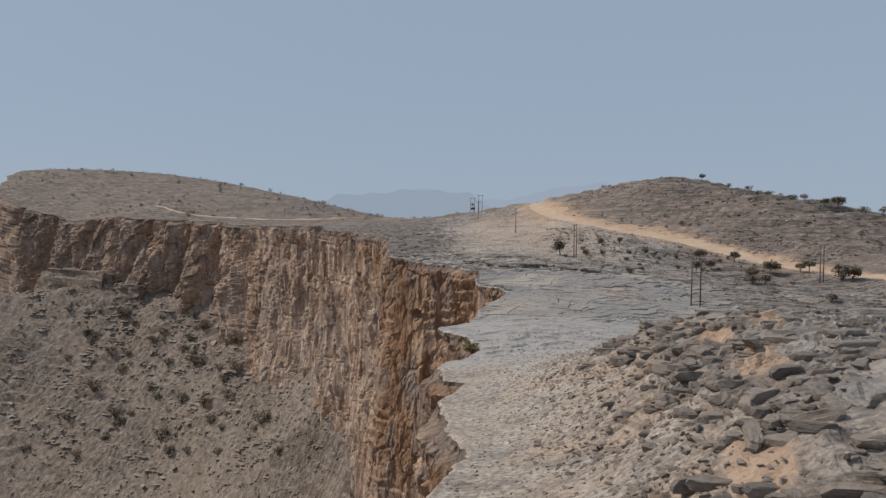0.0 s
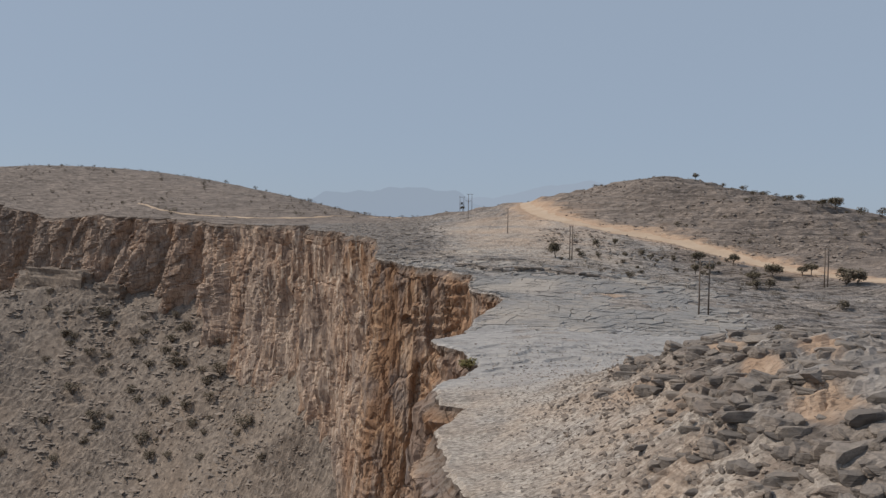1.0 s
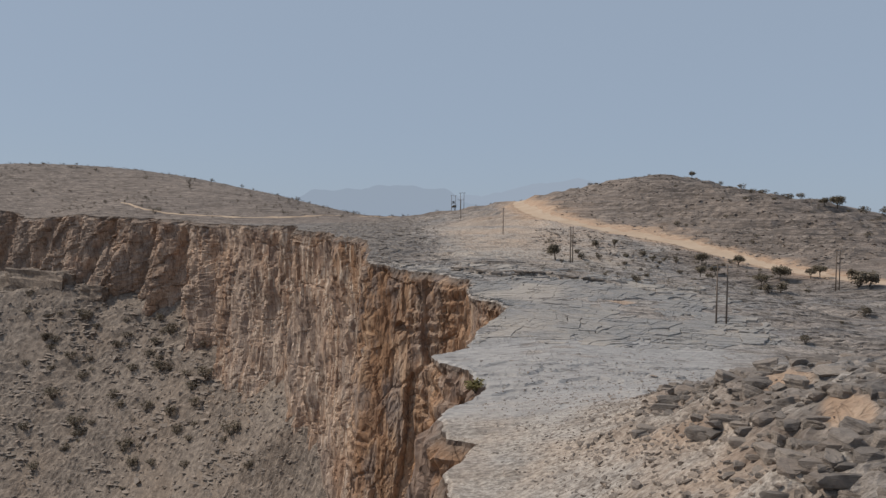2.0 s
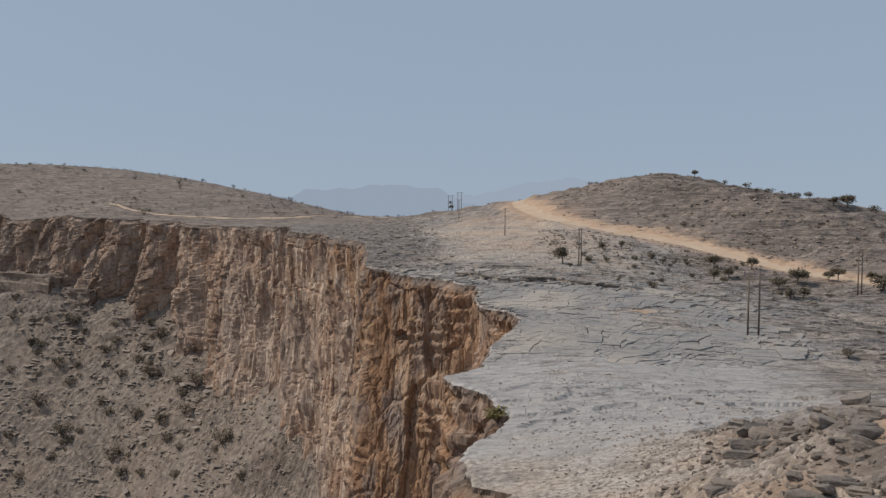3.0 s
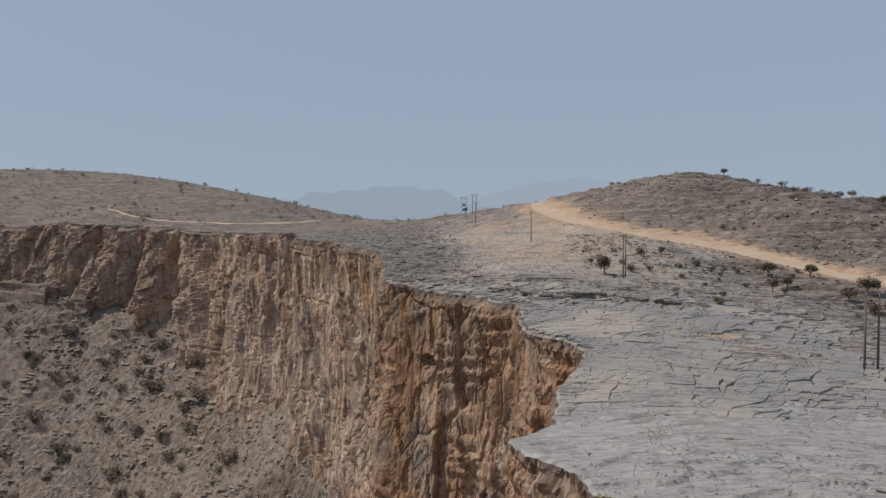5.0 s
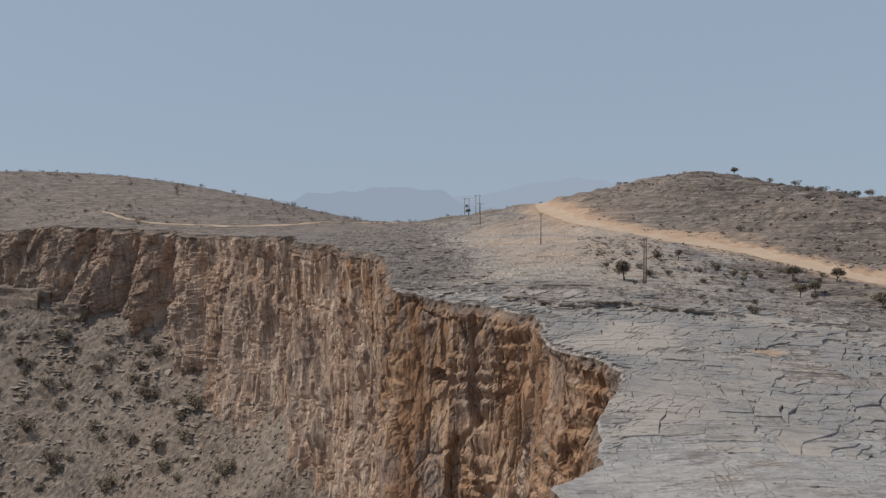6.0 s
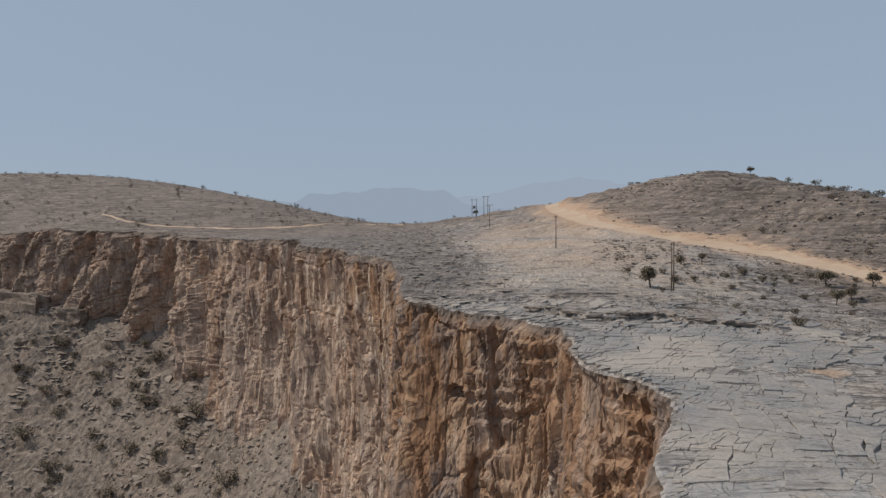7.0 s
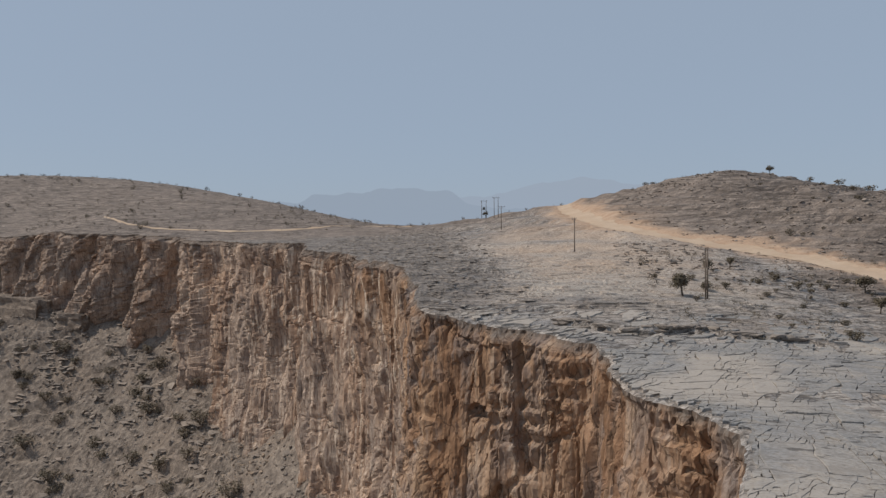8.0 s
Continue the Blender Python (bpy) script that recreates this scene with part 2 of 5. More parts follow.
    def bump(self, height, distance=0.1, strength=1.0, then=None):
        n = self.t.nodes.new("ShaderNodeBump")
        n.inputs["Distance"].default_value = distance
        n.inputs["Strength"].default_value = strength
        self.t.links.new(height, n.inputs["Height"])
        if then:
            self.t.links.new(n.outputs[0], then)
        else:
            self.t.links.new(n.outputs[0], self.bsdf.inputs["Normal"])
        return n


def plateau_material():
    m = Mat("limestone_plateau", 0.92)
    zone = m.attr("zone")
    dust, silt = m.attr("dust")[0], m.attr("dust")[1]
    big = m.noise(0.03, 4)
    mid = m.noise(0.25, 6, m.scaled(0.6, 1.8, 1))
    fine = m.noise(2.2, 6, m.scaled(0.7, 1.6, 1), 0.65)
    slab = m.ramp(mid, (0.25, (0.365, 0.328, 0.30)), (0.5, (0.51, 0.462, 0.42)), (0.75, (0.60, 0.545, 0.485)))
    slab = m.mix(m.grey(big, 0.42, 0.62), slab, m.mix(0.6, slab, (0.42, 0.345, 0.285)))
    soil = m.ramp(mid, (0.28, (0.165, 0.134, 0.114)), (0.52, (0.308, 0.253, 0.216)), (0.75, (0.455, 0.38, 0.325)))
    dark = m.ramp(mid, (0.3, (0.15, 0.137, 0.13)), (0.7, (0.33, 0.295, 0.268)))
    pebble = m.noise(3.0, 6, None, 0.7)
    gravel = m.ramp(pebble, (0.34, (0.25, 0.215, 0.185)), (0.5, (0.50, 0.44, 0.378)), (0.66, (0.68, 0.61, 0.535)))
    gravel = m.mix(m.grey(m.noise(0.22, 3), 0.45, 0.62), gravel, m.mix(0.5, gravel, (0.49, 0.385, 0.30)))
    slab = m.mix(m.grey(m.noise(0.10, 5, m.scaled(0.6, 1.5, 1), 0.6), 0.50, 0.60), slab, m.mix(0.6, slab, (0.30, 0.31, 0.325)))
    slab = m.mix(m.grey(m.noise(0.5, 6, m.scaled(0.5, 1.6, 1), 0.65), 0.50, 0.40), slab, m.mix(0.35, slab, (0.19, 0.165, 0.145)))
    c = m.mix(zone[0], slab, soil)
    c = m.mix(zone[1], c, gravel)
    c = m.mix(zone[2], c, dark)
    flags = m.grey(m.noise(0.45, 5, m.scaled(0.35, 1.0, 1, 0.05), 0.7), 0.53, 0.60)
    c = m.mix(m.math("MULTIPLY", m.math("MULTIPLY", flags, 0.5), m.grey(dust, 0.5, 0.1)), c, m.mix(0.75, c, (0.13, 0.112, 0.10)))
    c = m.mix(m.grey(fine, 0.56, 0.38), c, m.mix(0.62, c, (0.11, 0.09, 0.075)))
    beds = m.line(0.12, m.scaled(0.35, 1.7, 1, 0.12), 0.020)
    beds2 = m.line(0.4, m.scaled(0.3, 1.5, 1, -0.05), 0.030)
    joints = m.line(0.16, m.scaled(1.6, 0.5, 1, 0.3), 0.010)
    lines = m.math("MAXIMUM", m.math("MAXIMUM", beds, m.math("MULTIPLY", beds2, 0.7)), m.math("MULTIPLY", joints, 0.8))
    lines = m.math("MULTIPLY", m.math("MULTIPLY", lines, m.grey(zone[1], 0.6, 0.2)), m.grey(zone[0], 1.4, 0.5))
    c = m.mix(m.math("MULTIPLY", lines, 0.85), c, (0.09, 0.077, 0.068))
    strata = m.math("MULTIPLY", m.line(0.5, m.scaled(0.10, 0.10, 1.5), 0.05), m.math("MULTIPLY", zone[0], m.grey(m.noise(0.035, 3), 0.34, 0.50)))
    c = m.mix(m.math("MULTIPLY", strata, 0.8), c, (0.10, 0.083, 0.072))
    cover = m.ramp(mid, (0.3, (0.43, 0.285, 0.19)), (0.7, (0.54, 0.395, 0.285)))
    cover = m.mix(m.grey(fine, 0.5, 0.3), cover, m.mix(0.35, cover, (0.16, 0.11, 0.08)))
    c = m.mix(m.math("MULTIPLY", silt, 0.75), c, m.ramp(m.noise(1.1, 5, m.scaled(0.5, 1.4, 1), 0.65), (0.3, (0.32, 0.31, 0.305)), (0.5, (0.425, 0.41, 0.398)), (0.7, (0.515, 0.493, 0.47))))
    c = m.mix(dust, c, cover)
    pits = m.math("MULTIPLY", m.grey(m.noise(0.8, 4, m.scaled(0.45, 1.3, 1, 0.1)), 0.62, 0.67), m.math("MULTIPLY", m.grey(zone[1], 0.7, 0.2), m.grey(dust, 0.5, 0.1)))
    c = m.mix(m.math("MULTIPLY", pits, 0.7), c, (0.10, 0.088, 0.08))
    m.color(c)
    b = m.bump(fine, 0.28, 1.0)
    b2 = m.bump(m.math("SUBTRACT", 1.0, lines), 0.25, 0.7, b.inputs["Normal"])
    m.bump(mid, 0.6, 0.6, b2.inputs["Normal"])
    return m.m


def cliff_material():
    m = Mat("cliff_rock", 0.93)
    tall = m.scaled(1, 1, 0.16)
    broad = m.noise(0.05, 5, m.scaled(1, 1, 0.5))
    streak = m.noise(0.20, 6, m.scaled(1, 1, 0.22), 0.6)
    thin = m.noise(0.9, 6, tall, 0.65)
    grain = m.noise(1.3, 8, m.scaled(1, 1, 0.6), 0.7)
    c = m.ramp(streak, (0.28, (0.28, 0.17, 0.115)), (0.42, (0.42, 0.28, 0.195)), (0.56, (0.545, 0.40, 0.30)), (0.74, (0.66, 0.54, 0.435)))
    c = m.mix(m.math("MULTIPLY", m.grey(m.noise(0.07, 5, m.scaled(1, 1, 0.55), 0.6), 0.50, 0.62), 0.75), c, m.ramp(thin, (0.3, (0.205, 0.125, 0.083)), (0.7, (0.40, 0.265, 0.185))))
    grey = m.ramp(thin, (0.3, (0.30, 0.225, 0.18)), (0.7, (0.60, 0.475, 0.38)))
    c = m.mix(m.grey(broad, 0.44, 0.62), c, grey)
    stain = m.grey(m.noise(0.16, 6, m.scaled(1, 1, 0.4), 0.65), 0.48, 0.58)
    c = m.mix(m.math("MULTIPLY", stain, 0.55), c, (0.17, 0.14, 0.13))
    layer = m.attr("shaded_crust")
    rust = m.ramp(streak, (0.28, (0.165, 0.092, 0.055)), (0.43, (0.295, 0.168, 0.095)), (0.58, (0.395, 0.25, 0.152)), (0.76, (0.52, 0.395, 0.29)))
    c = m.mix(m.math("MULTIPLY", layer[1], 0.95), c, m.mix(m.math("MULTIPLY", stain, 0.75), rust, m.ramp(thin, (0.3, (0.15, 0.12, 0.11)), (0.7, (0.34, 0.27, 0.225)))))
    drip = m.grey(m.noise(0.75, 5, m.scaled(1, 1, 0.10), 0.6), 0.52, 0.60)
    drip = m.math("MULTIPLY", drip, m.grey(m.noise(0.07, 4, m.scaled(1, 1, 0.5)), 0.42, 0.58))
    c = m.mix(m.math("MULTIPLY", m.math("MULTIPLY", drip, layer[2]), 0.7), c, (0.74, 0.62, 0.50))
    # grey rock, toned down to carry shade at the lip and far cliff
    shaded_crust = m.ramp(grain, (0.3, (0.11, 0.092, 0.08)), (0.6, (0.215, 0.178, 0.15)), (0.8, (0.32, 0.26, 0.215)))
    blue = m.grey(m.noise(0.11, 5, m.scaled(1, 1, 0.3), 0.55), 0.57, 0.63)
    c = m.mix(m.math("MULTIPLY", m.math("MULTIPLY", blue, layer[1]), 0.8), c, m.ramp(thin, (0.3, (0.13, 0.118, 0.12)), (0.7, (0.27, 0.235, 0.22))))
    c = m.mix(layer[0], c, shaded_crust)
    c = m.mix(m.grey(grain, 0.52, 0.30), c, m.mix(0.6, c, (0.17, 0.095, 0.055)))
    c = m.mix(m.grey(thin, 0.40, 0.28), c, m.mix(0.45, c, (0.19, 0.11, 0.065)))
    c = m.mix(m.math("MULTIPLY", m.attr("scar")[0], 0.8), c, m.ramp(thin, (0.3, (0.44, 0.335, 0.255)), (0.7, (0.63, 0.51, 0.405))))
    slots = m.line(0.30, m.scaled(1, 1, 0.15), 0.014)
    c = m.mix(m.math("MULTIPLY", slots, 0.7), c, (0.10, 0.065, 0.045))
    warp = m.t.nodes.new("ShaderNodeVectorMath")
    warp.operation = "ADD"
    shift = m.t.nodes.new("ShaderNodeVectorMath")
    shift.operation = "SCALE"
    shift.inputs["Scale"].default_value = 1.1
    wn = m.t.nodes.new("ShaderNodeTexNoise")
    wn.inputs["Scale"].default_value = 0.5
    m.t.links.new(m.co, wn.inputs["Vector"])
    m.t.links.new(wn.outputs["Color"], shift.inputs[0])
    m.t.links.new(m.scaled(1, 1, 0.42), warp.inputs[0])
    m.t.links.new(shift.outputs[0], warp.inputs[1])
    crack = m.math("MINIMUM", m.grey(m.cells(0.22, warp.outputs[0], edge=True), 0.0, 0.022), m.grey(m.cells(0.6, warp.outputs[0], edge=True), -0.04, 0.03))
    c = m.mix(crack, m.mix(0.5, c, (0.10, 0.062, 0.045)), c)
    m.color(c)
    b = m.bump(grain, 0.26, 0.9)
    b2 = m.bump(thin, 0.3, 0.6, b.inputs["Normal"])
    m.bump(crack, 0.35, 0.6, b2.inputs["Normal"])
    return m.m


def talus_material():
    m = Mat("scree", 0.95)
    big = m.noise(0.03, 5)
    mid = m.noise(0.35, 6)
    fine = m.noise(1.6, 6)
    c = m.ramp(mid, (0.32, (0.14, 0.115, 0.098)), (0.52, (0.272, 0.225, 0.187)), (0.72, (0.415, 0.348, 0.287)))
    c = m.mix(m.grey(big, 0.45, 0.65), c, m.ramp(mid, (0.3, (0.185, 0.145, 0.116)), (0.7, (0.36, 0.288, 0.23))))
    c = m.mix(m.grey(fine, 0.30, 0.62), m.mix(0.6, c, (0.08, 0.07, 0.06)), c)
    m.color(c)
    b = m.bump(fine, 0.6, 0.9)
    m.bump(mid, 1.2, 0.7, b.inputs["Normal"])
    return m.m


def road_material():
    m = Mat("dirt_road", 0.95)
    mid = m.noise(0.12, 5)
    fine = m.noise(1.5, 5)
    c = m.ramp(mid, (0.3, (0.45, 0.33, 0.235)), (0.7, (0.55, 0.43, 0.32)))
    c = m.mix(m.grey(fine, 0.3, 0.8), c, m.mix(0.3, c, (0.30, 0.22, 0.15)))
    m.color(c)
    m.bump(fine, 0.08, 0.6)
    return m.m


MAT_PLATEAU, MAT_CLIFF, MAT_TALUS, MAT_ROAD = plateau_material(), cliff_material(), talus_material(), road_material()


# ---------------------------------------------------------------- mesh helpers
def quick_mesh(name, verts, quads, material, shade=False):
    me = bpy.data.meshes.new(name)
    verts = np.ascontiguousarray(verts, dtype=np.float32).reshape(-1, 3)
    quads = np.ascontiguousarray(quads, dtype=np.int32)
    k = quads.shape[1]
    me.vertices.add(len(verts))
    me.vertices.foreach_set("co", verts.ravel())
    me.loops.add(quads.size)
    me.loops.foreach_set("vertex_index", quads.ravel())
    me.polygons.add(len(quads))
    me.polygons.foreach_set("loop_start", np.arange(0, quads.size, k, dtype=np.int32))
    me.polygons.foreach_set("use_smooth", np.full(len(quads), shade))
    me.update(calc_edges=True)
    me.materials.append(material)
    return me


def grid_quads(rows, cols):
    i = np.arange(rows * cols).reshape(rows, cols)
    return np.stack([i[:-1, :-1], i[:-1, 1:], i[1:, 1:], i[1:, :-1]], -1).reshape(-1, 4)


def part(name, bm, material, parent=None, label="", shade=False):
    """Links a bmesh as one mesh object under a thing or a part."""
    me = bpy.data.meshes.new(name)
    bm.to_mesh(me)
    bm.free()
    me.polygons.foreach_set("use_smooth", np.full(len(me.polygons), shade))
    me.materials.append(material)
    ob = new(name, me)
    ob.parent = parent
    return tagged(ob, label)


# ---------------------------------------------------------------- the large forms
def build_plateau():
    u = [0.0]
    step = 0.4
    while u[-1] < 760:
        u.append(u[-1] + step)
        step = (0.36 if 14 < u[-1] < 42 else 0.5) if u[-1] < 55 else min(max(step, 0.55) * 1.045, 2.6 if u[-1] < 225 else 9.0)
    u = np.array(u)
    inland = u[None] - rim_notch[:, None] * smooth(0, 36, u)[None]
    x = rim[:, None, 0] + inland * INLAND[0]
    y = rim[:, None, 1] + inland * INLAND[1]
    z = ground_z(x, y)
    z = z - smooth(700, 760, u)[None] * (z + 230)
    z[:, 0] -= 0.25
    verts = np.stack([x, y, z], -1)
    me = quick_mesh("plateau", verts, grid_quads(*x.shape)[:, ::-1], MAT_PLATEAU)
    # what covers the ground: soil, gravel, dark broken rock with painted shade between the heaped blocks
    patch = fbm(x / 22, y / 14, 6.6, 4) - 0.5
    small = fbm(x / 5, y / 3, 3.1, 4) - 0.5
    soil = smooth(-6, 22, (x - 42) + 0.25 * (y - 140) * (y < 140) - 0.18 * (y - 190) + patch * 60 + small * 25)
    soil = soil * (0.25 + 0.75 * smooth(190, 225, y - 0.1 * x))
    soil = np.maximum(soil, smooth(395, 470, y - 0.15 * x + patch * 60))
    soil = np.maximum(soil, smooth(0.2, 0.5, patch + small * 0.6) * 0.8)
    above = smooth(-2, 8, x - np.interp(y, road_mid[::-1, 1], road_mid[::-1, 0]) + 5 + small * 8) * smooth(205, 240, y)
    soil = np.maximum(np.maximum(soil, above), rubble_mask(x, y) * smooth(-0.25, 0.1, small))
    gravel = smooth(98, 84, y + patch * 40) * smooth(24, 12, x + small * 14) * (0.8 + small)
    gravel = np.maximum(gravel, 0.34 * smooth(132, 112, y + patch * 30 + small * 12) * smooth(44, 30, x + small * 14))
    gravel = np.maximum(gravel, rubble_mask(x, y) * (0.95 + small) * smooth(19, 13, x + small * 12))
    gravel = np.maximum(gravel, 0.9 * smooth(196, 228, y) * smooth(-20, -7, x + 0.05 * (y - 200) + small * 10) * smooth(60, 28, x + small * 20) * smooth(365, 315, y) * (0.75 + patch))
    dark = smooth(-14, -24, x + 0.08 * (y - 200) + patch * 14 + small * 14) * smooth(195, 206, y) * smooth(430, 380, y)
    # dark rock of the rise, deepened among its blocks in place of shadow
    dark = np.maximum(dark * 0.75, rubble_mask(x, y) * (0.3 + 0.5 * smooth(-0.12, 0.16, small + patch * 0.8)) * smooth(12, 17, x + small * 12) * (1 - 0.85 * crop(x, y)))
    col = np.stack([np.clip(soil, 0, 1), np.clip(gravel, 0, 1), np.clip(dark, 0, 1), np.ones_like(x)], -1)
    a = me.attributes.new("zone", "FLOAT_COLOR", "POINT")
    a.data.foreach_set("color", np.ascontiguousarray(col, dtype=np.float32).ravel())
    dust = np.zeros_like(x)
    for dx, dy, rx, ry in DUST:
        d = np.hypot((x - dx) / rx, (y - dy) / ry) + (fbm(x / 1.6, y / 1.6, 5.2, 3) - 0.5) * 0.9
        dust = np.maximum(dust, 0.8 * smooth(1.1, 0.6, d))
    dust = np.maximum(dust, rubble_mask(x + 3, y) * smooth(19, 12, x) * np.clip(0.25 + small * 1.5, 0, 0.5))
    silt = smooth(140, 118, y + patch * 30 + small * 14 - 0.2 * x) * smooth(40, 28, x + small * 14) * smooth(78, 92, y + small * 20) * smooth(-0.3, 0.0, small + patch + 0.1)
    silt = np.maximum(silt, crop(x, y) * np.clip(0.3 + small * 1.6, 0, 0.7))
    by_road = road_near(x, y)
    dust = np.maximum(dust, smooth(5.5, 0.8, by_road + small * 8) * 0.95)
    dust = np.maximum(dust, 0.7 * smooth(1.1, 0.5, np.hypot((x - 22) / 15, (y - 350) / 34) + small * 0.8))
    dust = np.maximum(dust, np.clip(0.24 + patch, 0, 0.45) * smooth(225, 265, y) * smooth(-28, -5, x) * smooth(55, 30, x) * smooth(395, 360, y))
    uphill = smooth(-1, 5, x - np.interp(y, road_mid[::-1, 1], road_mid[::-1, 0]))
    bank = 2.5 + 3 * uphill * smooth(225, 250, y) + 6 * smooth(285, 320, y) * smooth(430, 405, y)
    dust = np.maximum(dust, smooth(1.0, 0.3, (by_road + small * 7) / bank) * 0.95)
    dust = np.maximum(dust, smooth(10, 1, by_road + small * 18 + patch * 14) * 0.3)
    dust = np.maximum(dust, smooth(14, 2, by_road + small * 18 + patch * 10) * smooth(285, 310, y) * 0.55)
    a = me.attributes.new("dust", "FLOAT_COLOR", "POINT")
    a.data.foreach_set("color", np.stack([dust, silt, dust * 0, dust * 0 + 1], -1).astype(np.float32).ravel())
    ob = new("ground_plateau", me)
    tagged(ob, "bare grey limestone plateau with stepped slabs, gravel and brown soil", "ground", kind="structure")
    return ob, verts


plateau, plateau_verts = build_plateau()


def facets(a, b, seed):
    """Flat-faced pieces with their own stand and lean, -0.5 to 0.5, and how near their joints are, 0 on the joint."""
    ia, ib = np.floor(a).astype(np.int64), np.floor(b).astype(np.int64)
    first = np.full(np.broadcast(a, b).shape, 1e9)
    second = first.copy()
    value = np.zeros_like(first)
    for da in (-1, 0, 1):
        for db in (-1, 0, 1):
            ca, cb = ia + da, ib + db
            pa, pb = ca + lattice(ca, cb, np.int64(seed)), cb + lattice(ca, cb, np.int64(seed + 1))
            d = (a - pa) ** 2 + (b - pb) ** 2
            lean = (lattice(ca, cb, np.int64(seed + 2)) - 0.5) * (a - pa) + 0.35 * (lattice(ca, cb, np.int64(seed + 3)) - 0.5) * (b - pb)
            v = lattice(ca, cb, np.int64(seed + 4)) - 0.5 + 0.7 * lean
            near = d < first
            second = np.where(near, first, np.minimum(second, d))
            value = np.where(near, v, value)
            first = np.minimum(first, d)
    return value, np.sqrt(second) - np.sqrt(first)


# Open caves, overhangs and slots: the rim's y above each, height, half width, half height, depth.
CAVES = [(204, -21, 1.3, 8, 4.5), (207, -31, 3.6, 7, 5.0), (212, -27, 0.7, 9, 2.5), (191, -9, 2.2, 1.3, 2.2), (186, -7, 1.5, 9, 2.0),
         (246, 2, 2.0, 4, 2.5), (264, -9, 1.5, 12, 3.0), (303, -12, 1.7, 14, 3.5), (330, -4, 2.4, 10, 3.0), (347, -28, 1.6, 10, 4.0), (163, -9, 0.8, 7, 1.6), (152, -12, 1.2, 2.0, 1.5), (172, -22, 1.6, 5, 2.5)]
# Pale scars where slabs have fallen away: the rim's y above each, height, half width, half height.
SCARS = [(209, -37, 2.6, 7), (204, -33, 0.9, 9), (212, -12, 0.8, 7), (345, -30, 3, 16), (352, -40, 4, 9), (318, -48, 3, 12), (175, -24, 1.6, 8), (232, -50, 3, 14)]
# Bold gullies and buttresses of the far side: the rim's x, width, slant, how far they stand out.
BUTTRESSES = [(-169, 5, 0.30, -5), (-192, 10, 0.34, 4.0), (-212, 5, 0.40, -5.5), (-230, 8, 0.45, 3.0), (-250, 6, 0.5, -4), (-272, 9, 0.5, 2.5), (-300, 6, 0.5, -3), (-330, 12, 0.5, 4), (-362, 7, 0.4, -5)]


